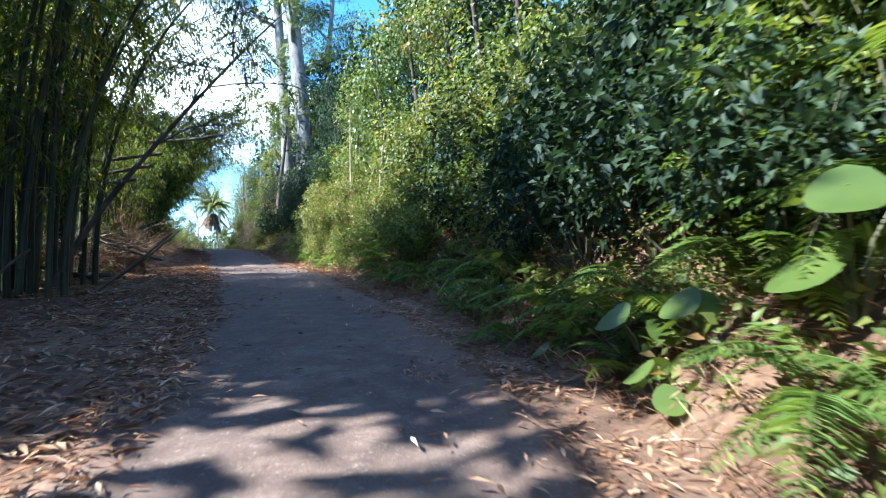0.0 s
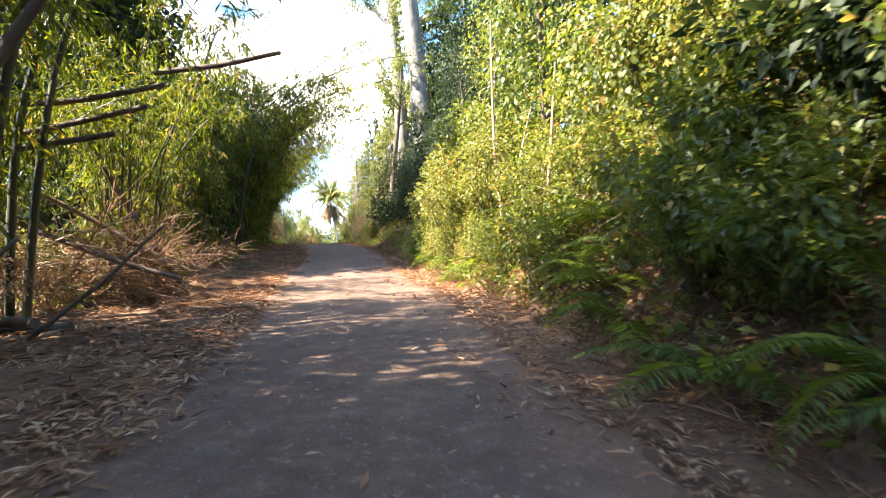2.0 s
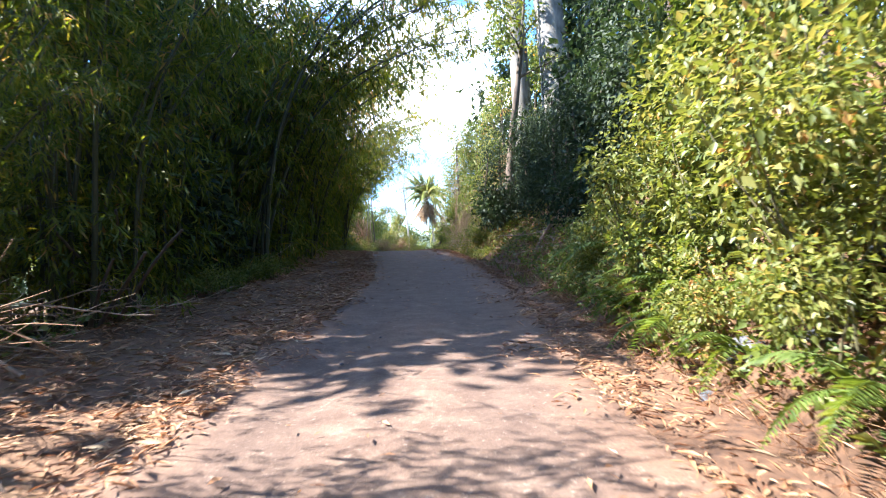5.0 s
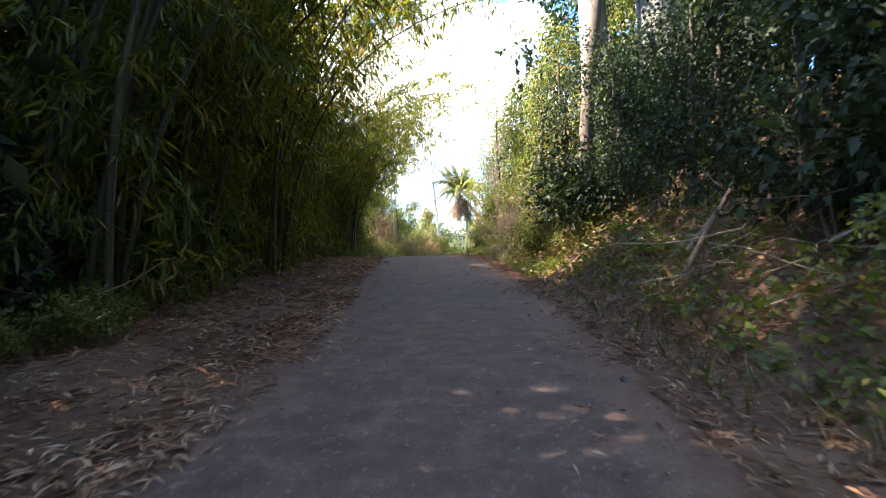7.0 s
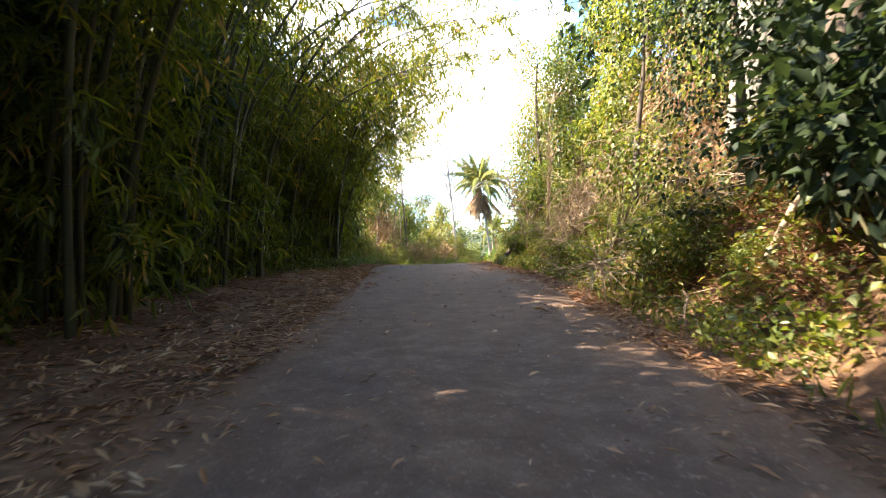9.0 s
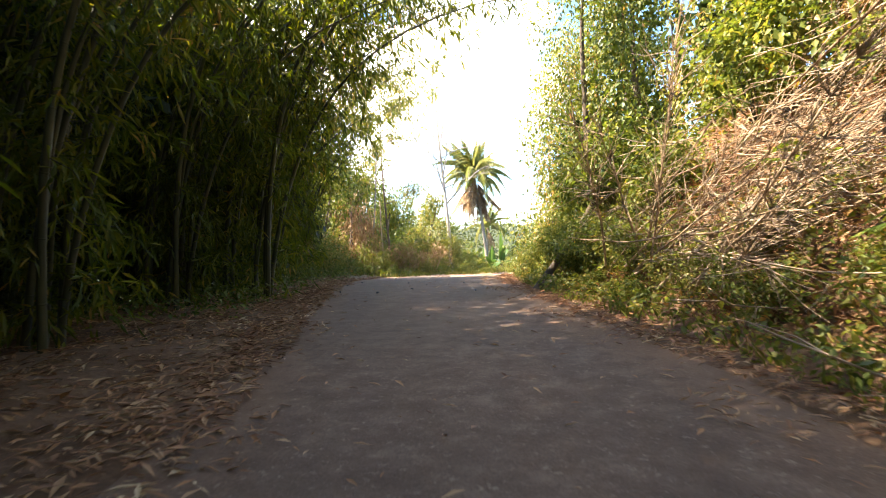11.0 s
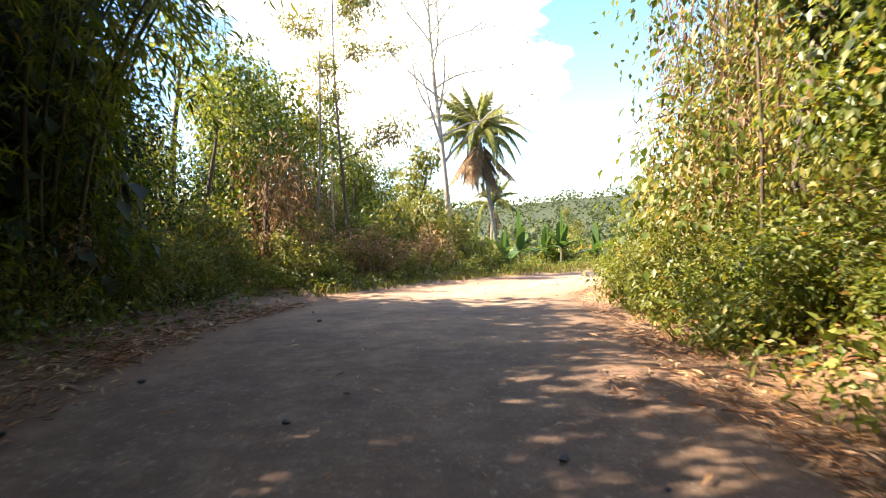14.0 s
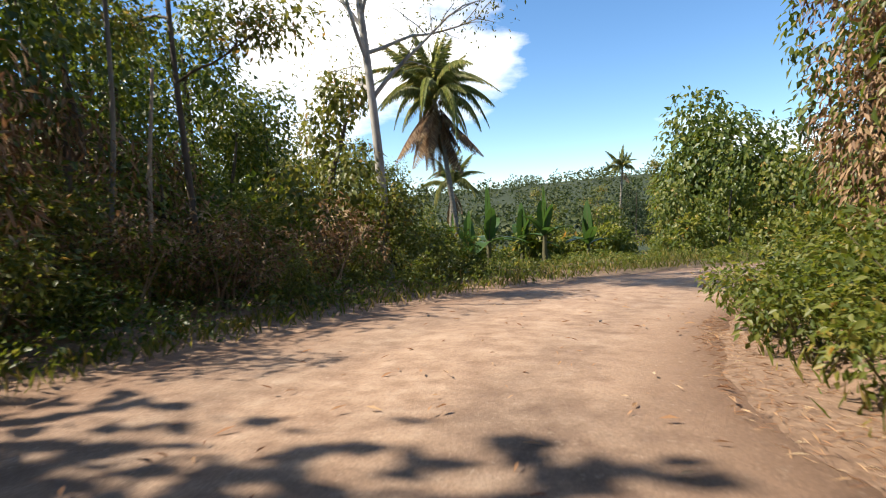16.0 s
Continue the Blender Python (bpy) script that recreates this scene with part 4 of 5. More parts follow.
for y in np.arange(-8, 66, 2.5):
    # kind 1 on these stretches: its darkened leaves stand for shade
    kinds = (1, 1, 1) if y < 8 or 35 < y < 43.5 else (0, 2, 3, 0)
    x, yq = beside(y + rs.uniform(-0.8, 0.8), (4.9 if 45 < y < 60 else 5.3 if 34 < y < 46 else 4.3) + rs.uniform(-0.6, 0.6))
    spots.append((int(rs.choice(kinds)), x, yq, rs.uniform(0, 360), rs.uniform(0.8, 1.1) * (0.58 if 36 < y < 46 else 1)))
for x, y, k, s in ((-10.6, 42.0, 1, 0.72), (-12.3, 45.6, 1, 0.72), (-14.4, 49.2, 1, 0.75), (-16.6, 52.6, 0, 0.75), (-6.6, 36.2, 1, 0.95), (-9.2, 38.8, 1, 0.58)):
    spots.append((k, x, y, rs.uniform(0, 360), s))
# low towers with darkened leaves deepen the painted shade of the bank
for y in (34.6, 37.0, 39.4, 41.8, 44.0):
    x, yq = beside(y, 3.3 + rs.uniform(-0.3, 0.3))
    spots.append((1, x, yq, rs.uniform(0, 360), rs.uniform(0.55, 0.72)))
# a close stand added behind the bamboo to block sun; dark leaves carry shade
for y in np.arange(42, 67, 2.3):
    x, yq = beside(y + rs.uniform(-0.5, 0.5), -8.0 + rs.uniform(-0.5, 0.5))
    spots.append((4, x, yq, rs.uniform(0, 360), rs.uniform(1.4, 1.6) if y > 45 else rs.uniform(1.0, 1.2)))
# the same added sun blockers beside the start, then before the bend
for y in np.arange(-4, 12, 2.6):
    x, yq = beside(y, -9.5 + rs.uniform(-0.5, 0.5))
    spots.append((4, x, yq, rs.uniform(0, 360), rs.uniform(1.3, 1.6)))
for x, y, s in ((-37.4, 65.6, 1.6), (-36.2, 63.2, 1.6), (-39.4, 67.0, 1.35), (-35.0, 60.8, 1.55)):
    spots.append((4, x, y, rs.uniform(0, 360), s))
use(VINE, spots)
# the tall grey-barked trees above the bank
for x, y, hh, tr, lean, seed in ((-14.0, 52.0, 27, 0.58, (-0.8, 0.3), 51), (-11.3, 48.2, 26, 0.8, (-1.6, 0.4), 52), (-10.0, 49.6, 22, 0.34, (0.9, 0.2), 53)):
    settle(broad_tree(seed, hh, tr, (4.5, 4.5, 6), 6000, (0.2, 0.34), 0.36, BROAD_LEAF, GREY_BARK, label="tall straight grey-barked tree on the bank", fork=0.46, limbs=10, lean=lean, taper=0.5), x, y)
settle(broad_tree(54, 12, 0.26, (2.6, 2.6, 3.5), 2200, (0.15, 0.26), 0.45, BROAD_LEAF, BARK, label="reddish brown tree trunk rising from the bank", fork=0.6, limbs=7, lean=(0.8, 0.3)), -13.4, 47.0)


settle(broad_tree(55, 7.4, 0.1, (2.6, 2.6, 1.8), 3000, (0.14, 0.26), 0.16, BAMBOO_LEAF, BARK, label="slim dark tree leaning out over the road", fork=0.5, limbs=8, lean=(5.4, 0.8)), -9.2, 13.6)

# ---- ground cover and litter ----
def strew(name, label, category, count, seed, yr, ar, leaf, ratio, material, lift, flat=True, keep=None, side=1):
    """Many leaves on the ground between two distances from the road's edge; nobody could count them."""
    r = rng(seed)
    lo, hi = station(yr[0]), station(yr[1])
    i = r.integers(lo, hi, count)
    a = ar[0] + (ar[1] - ar[0]) * r.uniform(0, 1, count) ** 1.15
    if keep:
        ok = keep(CURVE[i, 1], a, r)
        i, a = i[ok], a[ok]
    n = len(i)
    u = side * (CURVE[i, 2] + a)
    xy = CURVE[i, :2] + RIGHT[i] * u[:, None] + TANG[i] * r.uniform(-0.25, 0.25, n)[:, None]
    z = ground_z(xy[:, 0], xy[:, 1])
    onroad = np.abs(u) < CURVE[i, 2]
    z = np.where(onroad, CURVE[i, 3] + 0.02, z) + r.uniform(lift[0], lift[1], n)
    az = r.uniform(0, 2 * np.pi, n)
    ti = 0.22 if flat else 0.7
    way = np.stack([np.cos(az), np.sin(az), r.normal(size=n) * ti], 1)
    up = np.stack([r.normal(size=n) * ti, r.normal(size=n) * ti, np.ones(n)], 1)
    ln = r.uniform(leaf[0], leaf[1], n)
    b = leaves(Buf(), np.stack([xy[:, 0], xy[:, 1], z], 1), way, up, ln, ln * ratio * r.uniform(0.7, 1.3, n), 0.15, 0.08)
    return tagged(new(name, b.mesh(name, material)), label, category, kind="stuff")


def patchy(y, a, r):
    return np.sin(y * 1.3 + a) * np.sin(y * 0.47 - 1.7 * a) + r.normal(size=len(y)) * 0.5


strew("leaf_litter", "dry brown bamboo leaves heaped along the shoulder", "leaf litter", 76000, 61, (-6, 70), (-0.5, 4.2), (0.07, 0.22), 0.2, DRY_LEAF, (0.0, 0.05), side=-1, keep=lambda y, a, r: patchy(y, a, r) > -0.75)
strew("leaf_litter", "dry brown leaves at the foot of the bank", "leaf litter", 26000, 62, (-6, 66), (-0.2, 1.8), (0.06, 0.19), 0.19, DRY_LEAF, (0.0, 0.05), keep=lambda y, a, r: patchy(y, a, r) > -0.6)
strew("leaf_litter", "dry leaves hanging on the bare bank", "leaf litter", 24000, 63, (4, 64), (1.0, 4.5), (0.1, 0.24), 0.22, DRY_LEAF, (0.0, 0.1), flat=False, keep=lambda y, a, r: (((y > 7) & (y < 19)) | ((y > 43) & (y < 58))) | ((r.uniform(size=len(y)) < 0.25) & ~((y > 32) & (y < 44))))
strew("dry_grass", "dry straw and dead grass hanging on the earth bank", "dry grass", 14000, 67, (2, 40), (0.6, 1.8), (0.1, 0.28), 0.05, DRY_LEAF, (0.0, 0.22), flat=False)
strew("dry_grass", "dry straw and dead stalks on the upper bank", "dry grass", 20000, 68, (44, 58), (1.2, 4.8), (0.12, 0.34), 0.05, DRY_LEAF, (0.0, 0.3), flat=False)
strew("dry_grass", "fine pale straw on the shoulder of the bend", "dry grass", 9000, 69, (62, 82), (-0.3, 1.3), (0.04, 0.13), 0.07, DRY_LEAF, (0.0, 0.03), keep=lambda y, a, r: patchy(y, a, r) > -0.4)
for sd in (-1, 1):
    strew("leaf_litter", "dry leaves drifted over the ragged edge of the road", "leaf litter", 17000, 75 + sd, (-4, 66), (-0.9, 0.4), (0.05, 0.17), 0.2, DRY_LEAF, (0.0, 0.025), side=sd, keep=lambda y, a, r: patchy(y * 1.7, a, r) > 0.05 + np.maximum(-a, 0) * 0.9)
strew("fallen_leaves", "scattered pale dry leaves lying on the road", "leaf litter", 1500, 64, (-2, 80), (-4.4, 0.0), (0.05, 0.16), 0.25, DRY_LEAF, (0.0, 0.015), keep=lambda y, a, r: a > -4.2)
strew("creeper", "green creepers covering the bank", "ground cover", 64000, 65, (-8, 80), (0.9, 6.0), (0.07, 0.17), 0.55, FINE_LEAF, (0.02, 0.45), flat=False, keep=lambda y, a, r: ~((y > 48) & (y < 57) & (a > 2.0) & (a < 4.5)) | (r.uniform(size=len(y)) < 0.4))
strew("creeper", "green weeds under the bamboo", "ground cover", 16000, 66, (20, 70), (2.6, 7.0), (0.08, 0.2), 0.5, BROAD_LEAF, (0.02, 0.35), flat=False, side=-1, keep=lambda y, a, r: patchy(y, a, r) > 0.15)

# ---- ferns ----
for k, (x, y, n, s) in enumerate(((2.5, 3.5, 8, 0.8), (1.75, 5.0, 7, 0.5), (2.0, 4.5, 6, 0.5), (1.2, 6.2, 5, 0.35), (0.3, 12.4, 5, 0.35), (1.6, 4.3, 5, 0.4))):
    settle(big_leaf_plant(170 + k, n, s), x, y)
fern_proto = [fern(71, 9, 1.0), fern(72, 8, 1.25, "large fern with long drooping fronds on the bank"), fern(73, 10, 0.8)]
spots = []
rf_ = rng(8)
for y in np.arange(0.5, 34, 1.15):
    for a in (1.5, 2.5, 3.6):
        if rf_.uniform() < (0.7 if 5 < y < 13 else 0.4):
            continue
        x, yq = beside(y + rf_.uniform(-0.5, 0.5), a + rf_.uniform(-0.4, 0.4))
        spots.append((int(rf_.integers(0, 3)), x, yq, rf_.uniform(0, 360), rf_.uniform(0.8, 1.25)))
for k in range(16):
    x, yq = beside(rf_.uniform(2, 12), 0.8 + 1.0 * rf_.uniform())
    spots.append((int(rf_.integers(0, 3)), x, yq, rf_.uniform(0, 360), rf_.uniform(0.7, 1.15)))
for k in range(30):
    x, yq = beside(rf_.uniform(9, 23), 1.0 + 1.8 * rf_.uniform())
    spots.append((int(rf_.integers(0, 3)), x, yq, rf_.uniform(0, 360), rf_.uniform(0.7, 1.1)))
for k in range(18):
    x, yq = beside(rf_.uniform(21, 33), 0.9 + 1.3 * rf_.uniform())
    spots.append((int(rf_.integers(0, 3)), x, yq, rf_.uniform(0, 360), rf_.uniform(0.6, 0.95)))
for k in range(10):
    x, yq = beside(rf_.uniform(1.5, 6.5), 2.0 + 3.0 * rf_.uniform() ** 0.8)
    spots.append((1, x, yq, rf_.uniform(0, 360), rf_.uniform(1.0, 1.4)))
for x, y, s in ((2.5, 4.6, 1.0), (2.9, 5.4, 1.1), (3.2, 4.0, 1.1), (2.7, 6.4, 0.9), (3.6, 5.0, 1.2), (3.0, 4.7, 0.9), (3.4, 6.0, 1.1), (4.0, 4.4, 1.2), (2.7, 3.9, 0.8)):
    spots.append((1, x, y, rf_.uniform(0, 360), s))
for y in np.arange(36, 66, 3.0):
    x, yq = beside(y, 1.8 + rf_.uniform(-0.4, 1.5))
    spots.append((int(rf_.integers(0, 3)), x, yq, rf_.uniform(0, 360), rf_.uniform(0.7, 1.0)))
use(fern_proto, spots)

# ---- logs, poles, brush ----
def pole(name, a, b, r0, r1, material, label, category, group="", seed=0, sag=0.02):
    """A crooked pole between two points."""
    r = rng(seed)
    a, b = np.array(a, float), np.array(b, float)
    t = np.linspace(0, 1, 9)[:, None]
    ln = np.linalg.norm(b - a)
    p = (b - a) * t + np.sin(t * np.pi) * np.array([r.normal() * 0.02, r.normal() * 0.02, -sag]) * ln + np.sin(t * 9 + seed) * 0.012
    buf = tube(Buf(), p, np.linspace(r0, r1, 9), 8)
    ob = tagged(new(name, buf.mesh(name, material, True)), label, category, group)
    ob.location = a
    return ob


def lying(name, x, y, turn, length, r0, material, label, category, lift=0.0, rise=0.0, seed=0):
    """A pole that lies on the ground."""
    c, s = math.cos(radians(turn)), math.sin(radians(turn))
    x2, y2 = x + c * length, y + s * length
    return pole(name, (x, y, gz(x, y) + r0 * 0.8 + lift), (x2, y2, gz(x2, y2) + r0 * 0.8 + lift + rise), r0, r0 * 0.7, material, label, category, "fallen wood", seed)


lying("log", -11.6, 15.8, 12, 2.6, 0.13, BARK, "short brown log lying in the leaf litter", "log", seed=1)
lying("log", -11.4, 16.6, -18, 2.4, 0.1, BARK, "thin weathered log lying in the leaf litter", "log", 0.12, seed=2)
lying("log", -10.6, 14.6, 40, 2.2, 0.08, DEAD_CULM, "dry bamboo log on the leaf litter", "log", seed=3)
for k, (a, b) in enumerate((
    ((-9.9, 19.3, 5.7), (-7.5, 19.8, 6.0)), ((-11.6, 17.6, 4.8), (-8.9, 18.3, 5.1)), ((-11.8, 17.4, 4.2), (-9.1, 18.1, 4.7)), ((-11.7, 17.2, 3.9), (-9.5, 17.8, 4.2)))):
    pole("cut_culm", a, b, 0.06, 0.05, BARK, "cut bamboo pole jutting level from the clump", "pole", "cut bamboo poles", k)
for k, (a, b, r0) in enumerate((
    ((-13.2, 18.2, 3.4), (-9.4, 19.2, 1.7), 0.07), ((-12.8, 19.4, 3.6), (-10.2, 20.6, 1.8), 0.06), ((-12.6, 12.0, 2.6), (-9.4, 14.8, 1.3), 0.06), ((-11.6, 22.4, 1.2), (-12.6, 19.4, 6.4), 0.075),
    ((-16.5, 24.0, 2.6), (-12.0, 24.6, 2.2), 0.04), ((-16.0, 25.5, 3.1), (-12.6, 25.2, 1.7), 0.035))):
    pole("leaning_pole", a, b, r0, r0 * 0.7, DEAD_CULM if k in (1, 5) else BARK, "dead brown pole leaning down to the litter", "pole", "dead poles", 10 + k)

STICK = []
for k in range(4):
    rk = rng(90 + k)
    p = bend_path((0, 0, 0), (1, 0, 0), 2.2, 7, rk, 0.1)
    bs = tube(Buf(), p, np.linspace(0.018, 0.006, 8), 5)
    for q in (3, 5):
        p2 = bend_path(p[q], unit(p[q] - p[q - 1]) + rk.normal(size=3) * 0.6, 0.8, 3, rk, 0.15)
        tube(bs, p2, [0.009, 0.007, 0.005, 0.003], 4, False)
    STICK.append(bs.mesh("stick", TWIG if k % 2 else DEAD_CULM))


def brush_pile(x, y, width, depth, count, seed, label, high=0.6, main=0.0, spread=45, size=1.0):
    """Dry sticks thrown over each other on the slope."""
    r = rng(seed)
    root = thing("brush_pile", label, "brush pile", "piles of dry sticks")
    z0 = gz(x, y)
    root.location = (x, y, z0)
    for k in range(count):
        dx, dy = r.uniform(-width, width), r.uniform(-depth, depth)
        zz = gz(x + dx, y + dy) - z0
        turn = main + r.uniform(-spread, spread) + (180 if r.uniform() < 0.5 else 0)
        c, s = math.cos(radians(turn)), math.sin(radians(turn))
        slope = math.degrees(math.atan2(gz(x + dx + c * 1.5, y + dy + s * 1.5) - gz(x + dx, y + dy), 1.5))
        ob = part("stick", STICK[r.integers(0, 4)], None, root)
        ob.matrix_local = pose(dx, dy, zz + r.uniform(0.03, high), 0, -slope + r.uniform(-14, 10), turn) @ Matrix.Scale(r.uniform(0.4, 1.1) * size, 4)
    return root


bx, by = beside(47.5, 3.0)
brush_pile(bx, by, 1.5, 2.6, 60, 101, "tangle of dry tan sticks sliding down the bank", 0.6, 150)
bx, by = beside(51.0, 3.0)
brush_pile(bx, by, 1.6, 2.8, 70, 102, "heap of dry brown branches on the bank", 0.8, 140)
bx, by = beside(54.5, 3.0)
brush_pile(bx, by, 1.7, 2.6, 90, 103, "large heap of pale dry branches on the bank", 1.6, 130, 30)
bx, by = beside(53.5, 4.8)
brush_pile(bx, by, 1.5, 2.4, 70, 109, "dry pale branches hanging down the upper bank", 2.2, 125, 25, 1.2)
brush_pile(-15.2, 26.5, 1.6, 3.0, 70, 104, "brown tangle of dead bamboo twigs under the clump", 0.7, 10, 80, 0.55)
brush_pile(-12.8, 21.5, 1.3, 2.0, 50, 105, "brown dead twigs heaped at the bamboo's foot", 0.8, 30, 80, 0.6)
brush_pile(-11.6, 18.4, 1.5, 2.2, 60, 110, "brown tangle of broken bamboo twigs by the clump", 1.5, 20, 80, 0.8)
brush_pile(-14.0, 24.0, 1.5, 2.2, 50, 111, "brown tangle of broken bamboo twigs by the clump", 1.3, 20, 80, 0.7)
brush_pile(-18.8, 36.2, 1.0, 2.0, 26, 106, "thin bare twigs in the weeds", 0.7, 60, 80, 0.6)
bx, by = beside(36.2, 2.2)
brush_pile(bx, by, 0.9, 1.4, 26, 107, "dead sticks and dry stalks on the bank", 0.9, 140, 30)
bx, by = beside(17.0, 2.4)
brush_pile(bx, by, 0.9, 2.2, 24, 108, "dry twigs on the earth bank", 0.4, 120, 70)
for k, (y, a, turn, ln, up) in enumerate(((49.5, 1.4, 70, 4.4, 1.5), (47.2, 2.0, 60, 4.0, 1.8), (51.0, 2.2, 75, 3.6, 1.2), (45.0, 1.5, 50, 3.4, 1.2), (55.0, 1.8, 55, 4.6, 2.2), (37.4, 1.4, 35, 2.4, 1.0), (37.9, 1.6, 30, 2.2, 0.9), (21.4, 1.1, 115, 1.8, 0.3))):
    x, yq = beside(y, a)
    lying("fallen_branch", x, yq, turn, ln, 0.045, DEAD_CULM if k % 3 else TWIG, "long dry branch lying across the bank", "branch", 0.15, up * 0.25, 120 + k)


def dead_crown(x, y, z, way, length, stalks, seed, label, wood=TWIG):
    """Dry bamboo tops thrown down together: long bending stalks with fine side twigs."""
    r = rng(seed)
    root = thing("dead_bamboo_top", label, "dead bamboo", "dead bamboo on the bank")
    root.location = (x, y, z)
    twig = Buf()
    for k in range(stalks):
        d = unit(np.array(way) + r.normal(size=3) * [0.28, 0.28, 0.2])
        p = bend_path(r.normal(size=3) * [0.3, 0.3, 0.1], d, length * r.uniform(0.65, 1.1), 9, r, 0.05, 0.02)
        part("stalk", tube(Buf(), p, np.linspace(0.024, 0.006, 10) * r.uniform(0.6, 1.2), 6), wood, root, smooth=True)
        for q in range(60):
            i = r.integers(2, 10)
            e = bend_path(p[i], unit(p[i] - p[i - 1]) * 1.1 + r.normal(size=3) * 0.55, r.uniform(0.35, 1.3), 3, r, 0.12, 0.05)
            tube(twig, e, [0.009, 0.007, 0.005, 0.003], 3, False)
    tagged(part("twig", twig, wood, root, "fine dry twigs"), kind="stuff")
    return root


dead_crown(-20.4, 58.2, gz(-20.4, 58.2) + 0.15, (0.5, -0.55, 0.42), 5.2, 12, 161, "fallen tan bamboo tops with fine dry twigs on the bank")
dead_crown(-19.2, 56.2, gz(-19.2, 56.2) + 0.15, (0.62, -0.35, 0.55), 4.4, 10, 162, "dry pale bamboo tops leaning up the bank")
dead_crown(-17.0, 50.5, gz(-17.0, 50.5) + 0.15, (0.6, -0.5, 0.45), 3.6, 7, 163, "dry brown bamboo tops lying on the bank")
dead_crown(-11.2, 21.4, gz(-11.2, 21.4) + 0.1, (-0.3, -0.5, 0.4), 2.6, 10, 164, "brown heap of broken dry bamboo tops by the clump", BROWN_TWIG)
dead_crown(-12.2, 19.6, gz(-12.2, 19.6) + 0.1, (0.6, 0.3, 0.45), 2.4, 9, 165, "brown tangle of dry bamboo branches by the clump", BROWN_TWIG)
dead_crown(-13.4, 24.4, gz(-13.4, 24.4) + 0.1, (0.2, -0.6, 0.4), 2.4, 9, 166, "brown tangle of dry bamboo branches by the clump", BROWN_TWIG)
pole("leaning_log", (-23.1, 60.9, 3.25), (-21.75, 62.5, 5.7), 0.1, 0.07, BARK, "dead mossy trunk leaning on the bank", "log", seed=130)
pole("leaning_log", (-22.6, 62.0, 3.4), (-21.4, 63.2, 4.6), 0.05, 0.035, BARK, "short broken trunk leaning on the bank", "log", seed=131)
# two bare saplings by the sunlit bush
for k, (a, b, r0) in enumerate((((-3.8, 24.9, gz(-3.8, 24.9) - 0.1), (-4.0, 25.6, 8.5), 0.055), ((-3.7, 24.9, gz(-3.7, 24.9) - 0.1), (-3.0, 26.9, 6.4), 0.05), ((-2.6, 22.6, gz(-2.6, 22.6) - 0.1), (-2.2, 23.0, 7.0), 0.04))):
    pole("sapling", a, b, r0, r0 * 0.45, TWIG, "slender bare pale sapling stem on the bank", "sapling", "saplings", 140 + k)


def rock(seed, x, y, size, label):
    r = rng(seed)
    bm = bmesh.new()
    bmesh.ops.create_icosphere(bm, subdivisions=3, radius=1)
    cuts = [(Vector(unit(r.normal(size=3))), r.uniform(0.55, 0.85)) for _ in range(9)]
    for v in bm.verts:
        for n, d in cuts:
            e = v.co.dot(n) - d
            if e > 0:
                v.co -= n * e * 0.92
        v.co *= 1 + 0.06 * noise.noise(v.co * 3 + Vector((seed, 0, 0)))
        v.co = Vector((v.co.x * size[0], v.co.y * size[1], v.co.z * size[2]))
    me = bpy.data.meshes.new("rock")
    bm.to_mesh(me)
    bm.free()
    me.materials.append(ROCK)
    ob = tagged(new("rock", me), label, "rock", "rocks by the road")
    ob.location = (x, y, gz(x, y) + size[2] * 0.25)
    ob.rotation_euler = (0, 0, r.uniform(0, 6))
    return ob


for k, (x, y, sz) in enumerate(((-5.05, 27.3, (0.42, 0.3, 0.17)), (-6.1, 27.6, (0.26, 0.2, 0.15)), (-5.7, 27.7, (0.3, 0.2, 0.1)), (-5.6, 27.0, (0.22, 0.16, 0.07)), (-4.6, 27.8, (0.3, 0.24, 0.14)), (-6.45, 27.4, (0.16, 0.12, 0.08)))):
    rock(150 + k, x, y, sz, "blue-grey angular rock beside the road")
# small stones on the road
rp = rng(77)
for k in range(26):
    y = rp.uniform(2, 78)
    i = station(y)
    u = rp.uniform(-0.95, 0.95) * CURVE[i, 2]
    xy = CURVE[i, :2] + RIGHT[i] * u
    s = rp.uniform(0.02, 0.05)
    ob = rock(200 + k, xy[0], xy[1], (s, s * 0.8, s * 0.6), "small grey stone lying on the road")
    ob.location.z = CURVE[i, 3] + s * 0.2



def scrap(seed, x, y, size, label):
    """A crumpled piece of thin plastic lying on the litter."""
    r = rng(seed)
    m, n, l, p = node_material("blue_plastic", 0.35)
    p.inputs["Base Color"].default_value = (0.05, 0.13, 0.32, 1)
    g = np.linspace(-1, 1, 9)
    gx_, gy_ = np.meshgrid(g, g)
    h = 0.35 + 0.3 * np.sin(gx_ * 4 + 1) * np.cos(gy_ * 5) + 0.15 * r.normal(size=gx_.shape)
    top = np.stack([gx_ * size + 0.15 * size * np.sin(gy_ * 5), gy_ * size * 0.7, np.maximum(h, 0.05) * size * 0.6], -1).reshape(-1, 3)
    a, b = np.meshgrid(np.arange(8), np.arange(8))
    f = np.stack([b * 9 + a, b * 9 + a + 1, (b + 1) * 9 + a + 1, (b + 1) * 9 + a], -1).reshape(-1, 4)
    buf = Buf().add(top, f).add(top - [0, 0, 0.004], f[:, ::-1])
    ob = tagged(new("plastic_scrap", buf.mesh("plastic_scrap", m, True)), label, "litter")
    ob.location = (x, y, gz(x, y) + 0.01)
    return ob


scrap(180, -18.55, 40.10, 0.12, "crumpled blue plastic scrap lying on the leaf litter")

